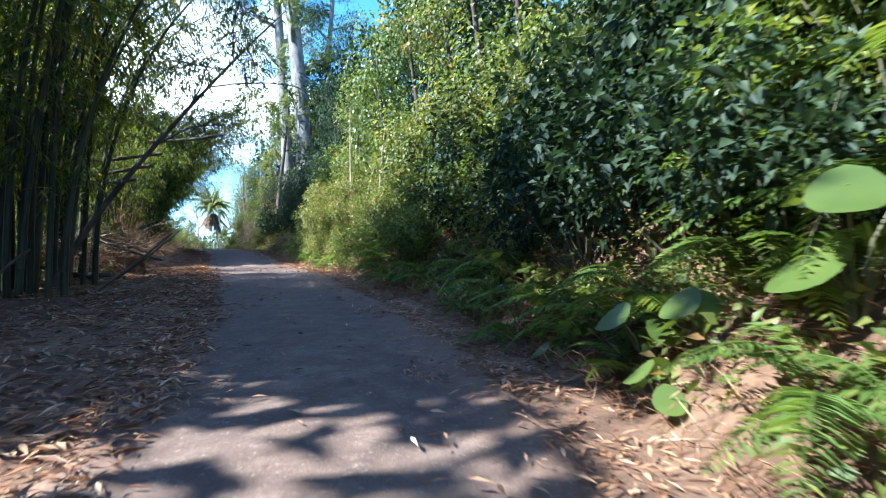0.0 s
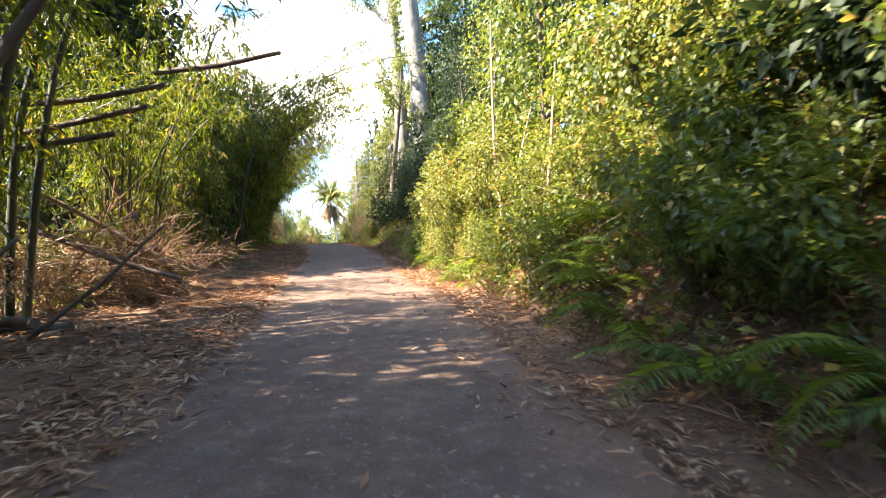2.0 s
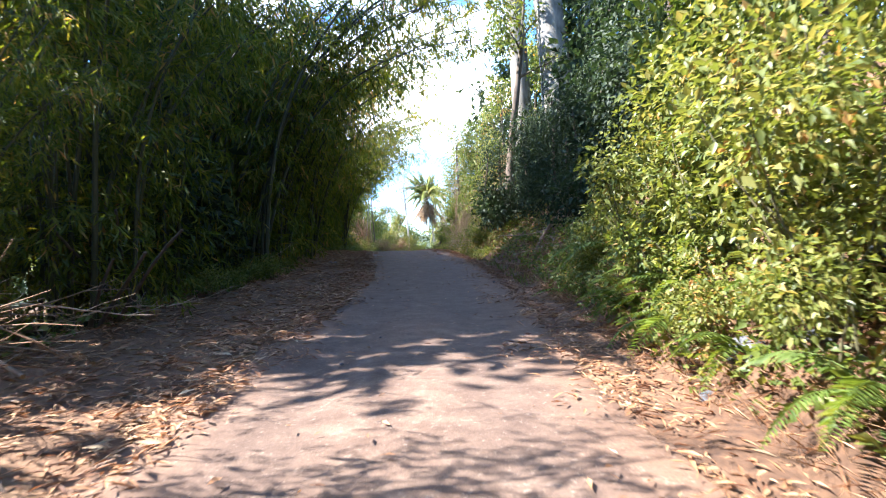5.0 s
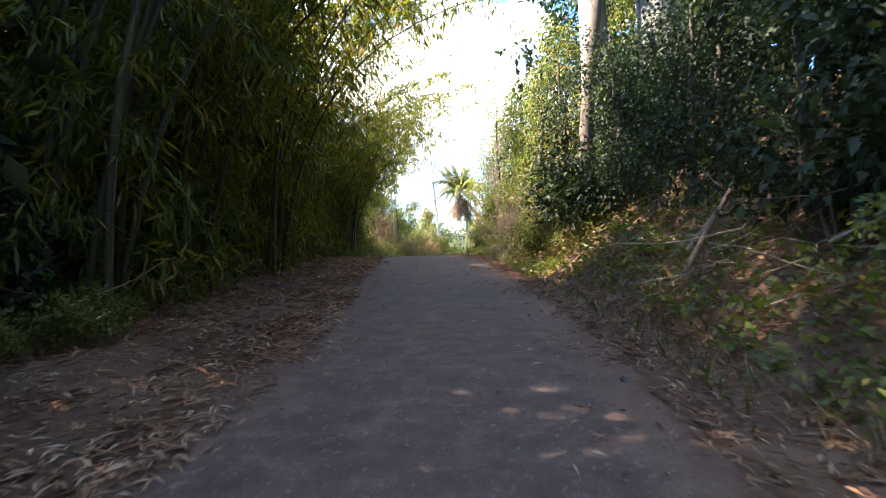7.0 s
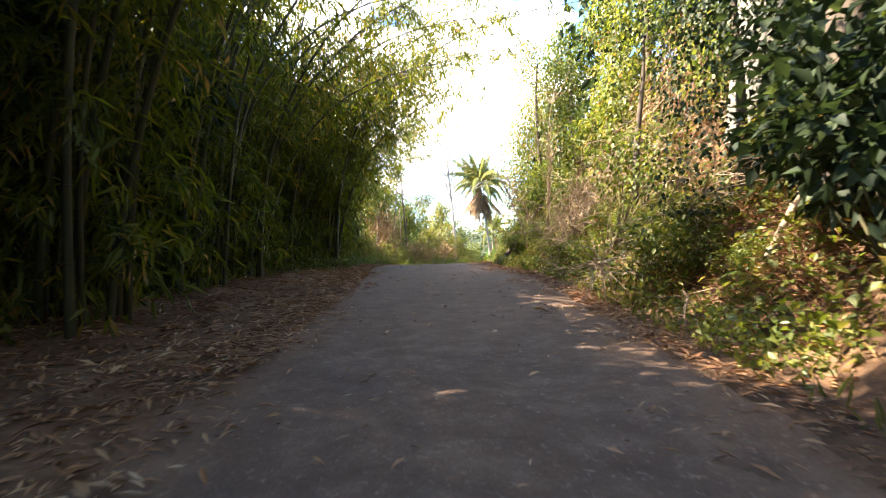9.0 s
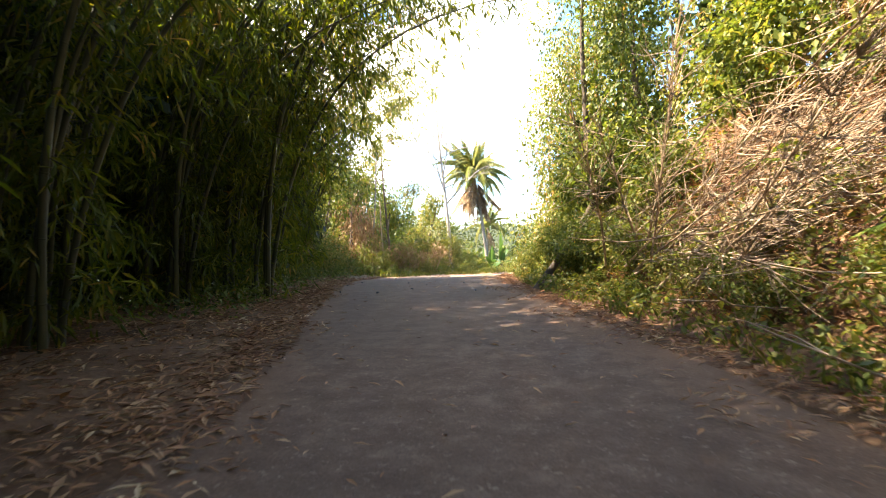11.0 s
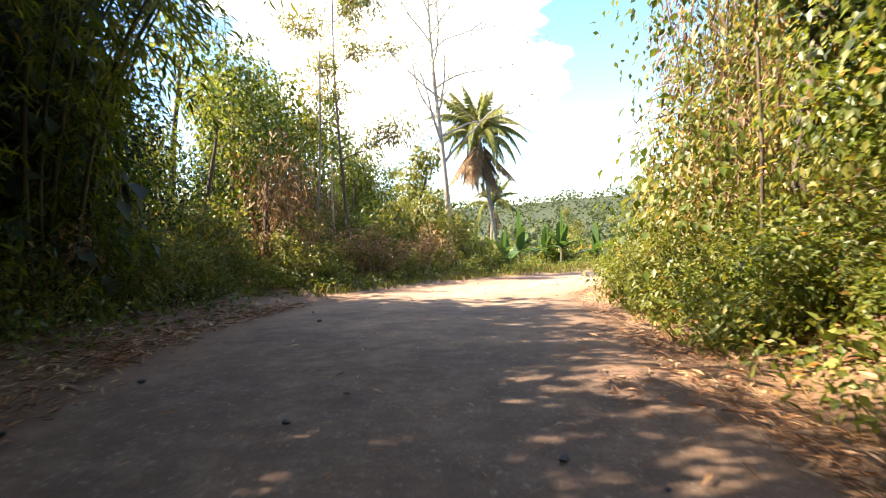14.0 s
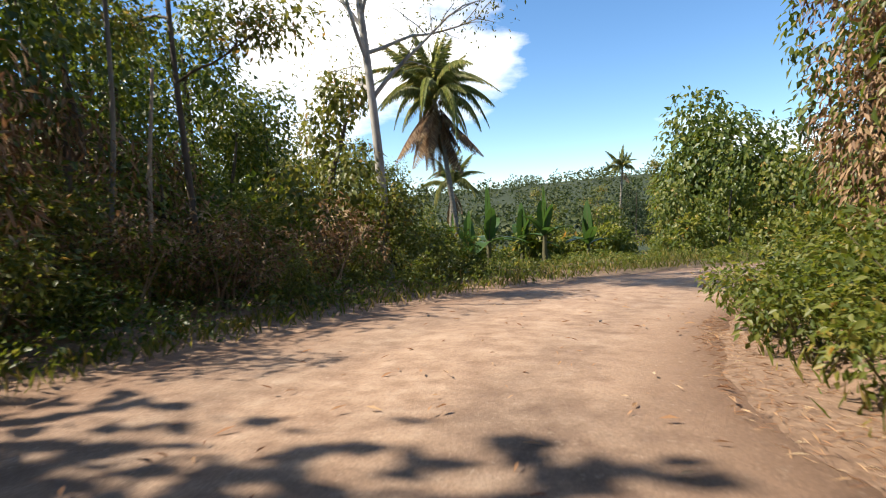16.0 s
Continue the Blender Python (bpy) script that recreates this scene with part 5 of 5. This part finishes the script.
# ---- the bend: trees, palms, bananas ----
def palm(seed, x, y, height, lean, reach, fronds, dead, label, turn=0):
    r = rng(seed)
    root = thing("palm_tree", label, "palm tree", "palms")
    t = np.linspace(0, 1, 16)
    path = np.stack([lean[0] * t**1.6, lean[1] * t**1.6, height * t - 0.3], 1)
    b = Buf()
    fine = np.linspace(0, 1, 70)
    pf = np.stack([np.interp(fine, t, path[:, c]) for c in range(3)], 1)
    tube(b, pf, (0.2 - 0.07 * fine + 0.1 * np.exp(-fine * 14)) * (1 + 0.05 * (np.arange(70) % 2)), 10)
    part("trunk", b, PALM_BARK, root, smooth=True)
    top = path[-1]
    meshes = [frond_mesh("frond", reach, 70, reach * 0.19, reach * 0.012, PALM_LEAF, 0.25 + 0.4 * k, 0.6, 0.75, 0.03, seed + k) for k in range(3)]
    dry = frond_mesh("dead_frond", reach * 0.9, 40, reach * 0.17, reach * 0.02, DRY_FROND, 0.1, 0.8, 0.35, 0.03, seed + 9)
    for k in range(fronds):
        ob = part("frond", meshes[0 if k < fronds * 0.35 else 1 + k % 2], None, root)
        el = -88 + 108 * (k / fronds) + r.uniform(-10, 10)
        ob.matrix_local = pose(*top, 0, el, k * 137.5 + r.uniform(-12, 12)) @ Matrix.Scale(r.uniform(0.7, 1.08), 4)
    for k in range(dead):
        ob = part("dead_frond", dry, None, root, "dry tan frond hanging against the trunk")
        ob.matrix_local = pose(top[0], top[1], top[2] - r.uniform(0.2, 1.0), 0, r.uniform(38, 78), r.uniform(0, 360)) @ Matrix.Scale(r.uniform(0.6, 1.05), 4)
    root.matrix_basis = pose(x, y, gz(x, y), 0, 0, turn)
    return root


palm(301, -39.8, 102.4, 11.9, (-1.4, 0.4), 4.9, 36, 30, "coconut palm with green fronds and a skirt of dry ones")
palm(302, -46.0, 118.0, 8.0, (0.3, 0.3), 3.6, 18, 3, "lower palm half hidden behind the trees")
palm(303, -33.0, 152.0, 10.5, (0.6, 0.0), 3.4, 18, 1, "distant palm standing above the trees")


def banana(seed, x, y, size, label="banana plant with tall upright green leaves"):
    r = rng(seed)
    root = thing("banana_plant", label, "banana plant", "banana plants")
    b = tube(Buf(), [(0, 0, -0.2), (0.03, 0, 0.8), (0, 0.04, 1.8)], [0.16, 0.13, 0.09], 9)
    part("stem", b, STEM, root, smooth=True)
    for k in range(7):
        up = 1.02 if k == 0 else r.uniform(0.55, 1.0) if k < 4 else r.uniform(0.2, 0.5)
        az = k * 2.4 + r.uniform(-0.4, 0.4)
        t = np.linspace(0, 1, 9)
        ln = r.uniform(2.0, 2.8)
        out = np.array([math.cos(az), math.sin(az)])
        rad = ln * (1 - up) * t + 0.25 * ln * t**2.4 * (1.1 - up)
        hz = 1.6 + ln * up * t - 0.55 * ln * (1 - up) * t**2.4
        spine = np.stack([out[0] * rad, out[1] * rad, hz], 1)
        side = np.array([-out[1], out[0], 0])
        w = 0.34 * np.sin(np.pi * np.clip(t * 0.94 + 0.05, 0, 1)) ** 0.55 * np.where(t < 0.12, 0.25, 1)
        lb = Buf()
        v = np.stack([spine - side * w[:, None] + [0, 0, 0.05], spine, spine + side * w[:, None] + [0, 0, 0.05]], 1)
        i = np.arange(8)[:, None] * 3
        lb.add(v, np.concatenate([i + [0, 1, 4, 3], i + [1, 2, 5, 4]]))
        blade = part("leaf", lb, BANANA_LEAF, root)
        part("midrib", tube(Buf(), spine[::2] - [0, 0, 0.012], np.linspace(0.028, 0.008, 5), 5), STEM, blade, "pale green midrib")
    root.matrix_basis = pose(x, y, gz(x, y), 0, 0, r.uniform(0, 360)) @ Matrix.Scale(size, 4)
    return root


for k, (x, y, s) in enumerate(((-35.7, 94.6, 0.95), (-33.2, 95.4, 0.95), (-34.6, 96.8, 0.9), (-37.4, 97, 0.9), (-31.4, 97.0, 0.8), (-39.0, 99, 0.9))):
    banana(310 + k, x, y, s)

# pale-barked tree with an open crown, a slender one, a bare one behind
settle(broad_tree(321, 13.0, 0.135, (3.6, 3.6, 5.5), 4200, (0.07, 0.14), 0.42, PALE_LEAF, WHITE_BARK, label="white-barked tree with bare forking limbs and sparse leaves", fork=0.36, limbs=20, lean=(-0.4, 0), rise=1.5, twig_r=0.018, taper=0.7), -34.6, 81.1)
settle(broad_tree(322, 13.5, 0.08, (2.6, 2.6, 4), 8500, (0.1, 0.19), 0.42, PALE_LEAF, BARK, label="slender tree hung with climbers at the bend", fork=0.35, limbs=9, lean=(-0.5, 0.3)), -37.0, 77.6)
settle(broad_tree(323, 15, 0.11, (4.0, 4.0, 5), 1500, (0.1, 0.2), 0.4, BROAD_LEAF, GREY_BARK, label="thin tree with nearly bare spreading limbs", fork=0.4, limbs=8), -45.5, 80.5)
pole("leaning_pole", (-37.6, 76.0, 3.2), (-36.2, 75.2, 10.5), 0.05, 0.03, GREY_BARK, "thin pale leaning trunk among the bushes", "pole", "dead poles", 331)
pole("leaning_pole", (-36.2, 75.6, 3.0), (-37.2, 77.0, 7.5), 0.05, 0.03, TWIG, "thin pale leaning trunk among the bushes", "pole", "dead poles", 332)
pole("leaning_pole", (-40.2, 88.4, 2.5), (-40.6, 88.0, 5.2), 0.05, 0.04, BARK, "short dark stem at the edge of the verge", "pole", "dead poles", 333)


vine_tower(341, -36.3, 80.9, (1.9, 1.9, 5.6), 5600, "dead tree wholly covered by climbing leaves", PALE_LEAF, (0.11, 0.22), prof=(1.0, 0.95, 0.65, 0.25))
vine_tower(342, -24.7, 73.0, (2.0, 2.0, 8.5), 11500, "tall pillar of climbers with pale green leaves", PALE_LEAF, (0.07, 0.15))
vine_tower(343, -24.0, 69.0, (2.2, 2.2, 9.0), 11500, "tall pillar of climbers and yellowing leaves", PALE_LEAF, (0.07, 0.15))
vine_tower(344, -24.0, 78.4, (2.0, 2.0, 10.0), 12000, "pillar of climbers, dry and brown", DRY_FROND, (0.07, 0.2), prof=(0.9, 1, 0.95, 0.6), ratio=0.3)
vine_tower(357, -24.3, 77.6, (1.9, 1.9, 8.0), 2600, "green creepers growing through dry brown climbers", PALE_LEAF, (0.08, 0.17), thick=0.03)
vine_tower(349, -24.3, 81.6, (1.7, 1.7, 9.5), 6500, "tall green climbers leaning over the bend", BROAD_LEAF, (0.13, 0.25), prof=(0.7, 0.8, 1, 0.7))
vine_tower(348, *beside(53.6, 5.4), (1.9, 1.9, 4.2), 4200, "dry brown climbers hanging over the upper bank", DRY_FROND, (0.15, 0.42), ratio=0.12)
vine_tower(345, -22.6, 65.6, (2.2, 2.2, 9.0), 11500, "tall mass of green climbers beside the road", FINE_LEAF, (0.07, 0.15))

# other climbers hang over the same pillars: broad pale leaves and withered strands
vine_tower(353, -25.1, 72.2, (1.7, 1.7, 7.8), 900, "withered brown creepers hanging over green ones", DRY_FROND, (0.14, 0.36), ratio=0.16, thick=0.03)
vine_tower(354, -25.2, 73.4, (1.8, 1.8, 7.6), 1000, "large-leaved pale creeper climbing over the others", BROAD_LEAF, (0.11, 0.21), thick=0.03)
vine_tower(355, -24.5, 68.4, (1.9, 1.9, 8.2), 1100, "large-leaved pale creeper climbing over the others", BROAD_LEAF, (0.11, 0.2), thick=0.03)
vine_tower(356, -24.2, 69.8, (1.9, 1.9, 7.0), 800, "withered brown creepers hanging over green ones", DRY_FROND, (0.14, 0.36), ratio=0.16, thick=0.03)
vine_tower(346, -24.2, 117.5, (5.0, 5.0, 13.0), 7000, "broad leafy tree standing beyond the bend", BROAD_LEAF, (0.36, 0.6), prof=(0.8, 0.9, 1.0, 0.7))
vine_tower(347, -20.5, 114.5, (3.4, 3.4, 11), 3400, "dense leafy tree beyond the bend", BROAD_LEAF, (0.3, 0.5))
spots_b, spots_t = [], []
# three trees with shade-dark leaves, again for the shaded bank
for y in (35.2, 38.4, 41.2):
    x, yq = beside(y, 6.4)
    spots_t.append((1, x, yq, 97.0 * y, 0.95))
re_ = rng(9)
# right side of the bend: low bushes at the edge
for x, y in ((-26.3, 70.6), (-26.7, 72.8), (-26.9, 74.4), (-26.9, 76.0), (-26.6, 77.6), (-25.8, 79.4), (-25.9, 72.0), (-26.2, 73.6), (-26.2, 75.2), (-25.9, 76.8), (-25.0, 78.6), (-24.0, 80.0), (-24.6, 74.6), (-24.2, 76.8), (-24.8, 71.8), (-22.8, 77.5), (-21.8, 80.5), (-25.4, 68.6), (-24.9, 66.8)):
    spots_b.append((int(re_.choice((6, 7, 6))), x, y, re_.uniform(0, 360), re_.uniform(0.7, 0.95)))
for x, y, k in ((-22.0, 72.0, 3), (-21.5, 76.0, 1), (-20.0, 69.0, 0), (-19.0, 80, 1), (-18, 75, 0), (-16, 84, 1), (-22.5, 82.0, 3), (-15.5, 79, 0)):
    spots_t.append((k, x, y, re_.uniform(0, 360), re_.uniform(0.85, 1.05)))
spots_v = []
for x, y, k, s in ((-38.2, 71.2, 0, 0.65), (-38.6, 74.0, 3, 1.0), (-39.4, 77.4, 0, 1.1), (-39.6, 80.2, 3, 0.6), (-41.4, 79.0, 1, 0.8), (-41.6, 82.6, 3, 1.15), (-42.4, 86.0, 0, 1.1), (-43.0, 74.5, 0, 1.4), (-44.2, 90.5, 2, 1.1), (-46.0, 84.0, 3, 1.4), (-46.6, 95.0, 0, 1.2), (-48.0, 78.0, 1, 1.4), (-43.8, 100.5, 2, 0.7), (-42.0, 103.0, 0, 0.7), (-46.0, 105.0, 3, 0.8), (-41.6, 97.4, 2, 0.55)):
    spots_v.append((k, x, y, re_.uniform(0, 360), s))
# the belt of trees and bushes behind the verge
for k in range(16):
    t = re_.uniform(0, 1)
    spots_v.append((5, np.interp(t, [0, 1], [-44, -6]), 103 + re_.uniform(0, 16), re_.uniform(0, 360), re_.uniform(0.5, 0.8)))
for x, y, k, s in ((-27.0, 108.0, 5, 0.8), (-24.0, 107.5, 5, 0.85), (-21.0, 106.0, 5, 0.95), (-18.0, 104.0, 5, 1.0), (-15.0, 102.0, 5, 1.1), (-12.0, 101.0, 5, 1.1)):
    spots_v.append((k, x, y, re_.uniform(0, 360), s))
use(VINE, spots_v)
# left of the bend: bushes rising behind the verge
for k in range(38):
    t = re_.uniform(0, 1)
    x = np.interp(t, [0, 0.3, 0.6, 1], [-35.8, -35.8, -38.6, -42.0]) - re_.uniform(0, 1) ** 1.3 * 6
    y = np.interp(t, [0, 0.3, 0.6, 1], [67.5, 74, 82, 91])
    spots_b.append((int(re_.choice((0, 3, 0, 1, 8))), x, y, re_.uniform(0, 360), re_.uniform(0.75, 1.3)))
# kind 1 sets shade-dark leaves between the others, for depth
for x, y, k in ((-42.5, 78, 1), (-43, 84, 0), (-44, 88, 3), (-46, 73, 0), (-48, 84, 2), (-50, 92, 0), (-47, 97, 1), (-44, 95, 3), (-52, 78, 1)):
    spots_t.append((k, x, y, re_.uniform(0, 360), re_.uniform(0.72, 0.95)))
# far side of the verge
for k in range(26):
    t = re_.uniform(0, 1)
    x = np.interp(t, [0, 0.5, 1], [-40, -30, -8]) + re_.uniform(-1, 1)
    y = np.interp(t, [0, 0.5, 1], [97, 97, 103]) + re_.uniform(0, 1) ** 1.3 * 12
    spots_b.append((9, x, y, re_.uniform(0, 360), re_.uniform(0.6, 1.1)))
for x, y, k, s in ((-27.5, 117, 3, 1.0), (-17, 112, 1, 1.1), (-13, 108, 0, 1.0), (-30, 128, 1, 0.8), (-34, 132, 3, 0.8), (-50, 112, 0, 1.0), (-54, 104, 1, 1.0), (-56, 120, 0, 1.1), (-38, 122, 3, 0.8), (-10, 116, 2, 1.2), (-5, 106, 1, 1.0)):
    spots_t.append((k, x, y, re_.uniform(0, 360), s))
for y in np.arange(64.5, 72, 0.9):
    x, yq = beside(y, 1.0 + re_.uniform(-0.15, 0.25))
    spots_b.append((int(re_.choice((4, 6))), x, yq, re_.uniform(0, 360), re_.uniform(0.5, 0.7)))
# thick growth close along the left edge before the bend
for y in np.arange(66, 81, 0.9):
    for a in (-1.9, -3.0):
        x, yq = beside(y, a + re_.uniform(-0.35, 0.35))
        spots_b.append((int(re_.choice((0, 3, 8, 3) if a < -2.5 else (7, 8, 4, 7))), x, yq, re_.uniform(0, 360), re_.uniform(0.7, 1.05)))
# kind 1 forms a backdrop: shade between the trees put into leaf colour
spots_v2 = [(3, -39.3, 83.1, 200, 0.78), (0, -39.9, 81.4, 20, 0.8), (3, -41.8, 85.2, 90, 0.85), (0, -42.6, 88.6, 10, 0.8), (3, -40.0, 78.4, 60, 0.8), (1, -43.4, 71.8, 30, 0.95), (1, -44.4, 75.4, 120, 1.0), (1, -45.0, 79.4, 200, 1.0), (1, -44.6, 83.2, 310, 0.9), (1, -45.6, 87.4, 70, 0.9), (3, -41.2, 84.6, 20, 0.75), (1, -36.6, 68.2, 40, 0.75), (1, -35.8, 66.0, 90, 0.85), (0, -37.0, 70.6, 10, 0.75), (3, -38.4, 73.2, 70, 0.95), (1, -40.5, 74.6, 20, 0.9), (1, -42.2, 77.4, 80, 0.95), (3, -41.2, 71.4, 150, 0.95), (0, -43.6, 81.0, 200, 1.3), (0, -39.9, 69.2, 250, 0.8), (3, -40.6, 77.6, 300, 1.1)]
for x, y, k in ((-36.4, 72.4, 350), (-37.6, 75.4, 351), (-39.0, 79.0, 352)):
    vine_tower(k, x, y, (1.5, 1.5, 4.4), 2800, "withered brown climbers over a dead shrub", DRY_FROND, (0.12, 0.3), ratio=0.2)
use(VINE, spots_v2)
use(BUSH, spots_b)
use(TREE, spots_t)


# ---- grass and weeds round the bend ----
def grass(name, label, count, seed, box, test, height):
    r = rng(seed)
    x, y = r.uniform(box[0], box[1], count), r.uniform(box[2], box[3], count)
    d2 = ((x[:, None] - CURVE[None, ::2, 0]) ** 2 + (y[:, None] - CURVE[None, ::2, 1]) ** 2)
    i = d2.argmin(1) * 2
    off = np.stack([x, y], 1) - CURVE[i, :2]
    a = np.linalg.norm(off, axis=1) - CURVE[i, 2]
    u = (off * RIGHT[i]).sum(1)
    ok = test(a, u, CURVE[i, 1], r)
    x, y = x[ok], y[ok]
    n = len(x)
    z = ground_z(x, y) - 0.02
    way = np.stack([r.normal(size=n) * 0.35, r.normal(size=n) * 0.35, np.ones(n)], 1)
    ln = r.uniform(height[0], height[1], n)
    b = leaves(Buf(), np.stack([x, y, z], 1), way, ball(r, n) * [1, 1, 0.1], ln, r.uniform(0.008, 0.018, n), 0.1, 0.3)
    return tagged(new(name, b.mesh(name, GRASS)), label, "grass", kind="stuff")


grass("grass", "green and straw-coloured grass on the verge of the bend", 90000, 401, (-42, -14, 71, 100), lambda a, u, y, r: (a > 0.1) & (u < 0) & (a < 9) & ((y > 79) | (a < 1.2)) & (a > r.uniform(-0.3, 0.8, len(a))), (0.08, 0.3))
grass("grass", "grass and weeds along the road's edge", 60000, 402, (-36, -10, 34, 82), lambda a, u, y, r: (a > 0.25) & (u > 0) & (a < 1.6) & (r.uniform(size=len(a)) < 0.75), (0.08, 0.3))


# ---- distant woods on the hills ----
def far_woods():
    r = rng(500)
    n = 2300
    d = 95 + 800 * r.uniform(0, 1, n) ** 1.4
    ang = np.radians(r.uniform(-35, 60, n))
    x, y = -28 - np.sin(ang) * d, 68 + np.cos(ang) * d
    n2 = 520                                     # woods to both sides of the road
    side = np.where(r.uniform(size=n2) < 0.5, -1, 1)
    y2 = r.uniform(-50, 120, n2)
    x2 = -0.43 * y2 + side * r.uniform(21, 75, n2)
    ok = ~((y2 > 70) & (x2 > -52) & (x2 < 0))
    x, y, d = np.concatenate([x, x2[ok]]), np.concatenate([y, y2[ok]]), np.concatenate([d, np.full(ok.sum(), 200.0)])
    n = len(x)
    z = ground_z(x, y)
    s = 1.8 + d * 0.004 + r.uniform(0, 1.8, n)
    b = Buf()
    m = 22
    c = np.repeat(np.stack([x, y, z + s * 0.8], 1), m, 0)
    sz = np.repeat(s, m)[:, None]
    dd = ball(r, n * m)
    pos = c + dd * sz * r.uniform(0.5, 1, (n * m, 1)) * [1, 1, 0.95]
    ln = sz[:, 0] * r.uniform(0.3, 0.6, n * m)
    leaves(b, pos, dd + ball(r, n * m) * 0.7, ball(r, n * m) + [0, 0, 0.8], ln, ln * 0.6, 0.2, 0.2)
    tagged(new("far_woods", b.mesh("far_woods", WOODS_LEAF)), "green woods covering the distant hills", "woods", kind="stuff")


far_woods()

strew("weeds", "sunlit weeds and seedlings covering the low bank", "ground cover", 13000, 406, (15, 35), (0.7, 3.4), (0.05, 0.14), 0.5, FINE_LEAF, (0.0, 0.45), flat=False, keep=lambda y, a, r: patchy(y, a, r) > -0.5)
strew("weeds", "fresh green weeds and seedlings at the bank's foot", "ground cover", 22000, 404, (43, 70), (0.3, 2.6), (0.05, 0.13), 0.5, FINE_LEAF, (0.0, 0.4), flat=False, keep=lambda y, a, r: patchy(y, a, r) > -0.45)
strew("weeds", "green weeds creeping down to the road's edge", "ground cover", 13000, 405, (56, 79), (0.2, 2.8), (0.05, 0.14), 0.5, BROAD_LEAF, (0.0, 0.45), flat=False, side=-1, keep=lambda y, a, r: (patchy(y, a, r) > -0.3) & (a > r.uniform(0, 1.4, len(a))))
strew("weeds", "leafy green weeds along the far verge", "ground cover", 16000, 403, (72, 90), (0.5, 6.0), (0.05, 0.13), 0.5, FINE_LEAF, (0.0, 0.35), flat=False, side=-1, keep=lambda y, a, r: patchy(y, a, r) > -0.2)
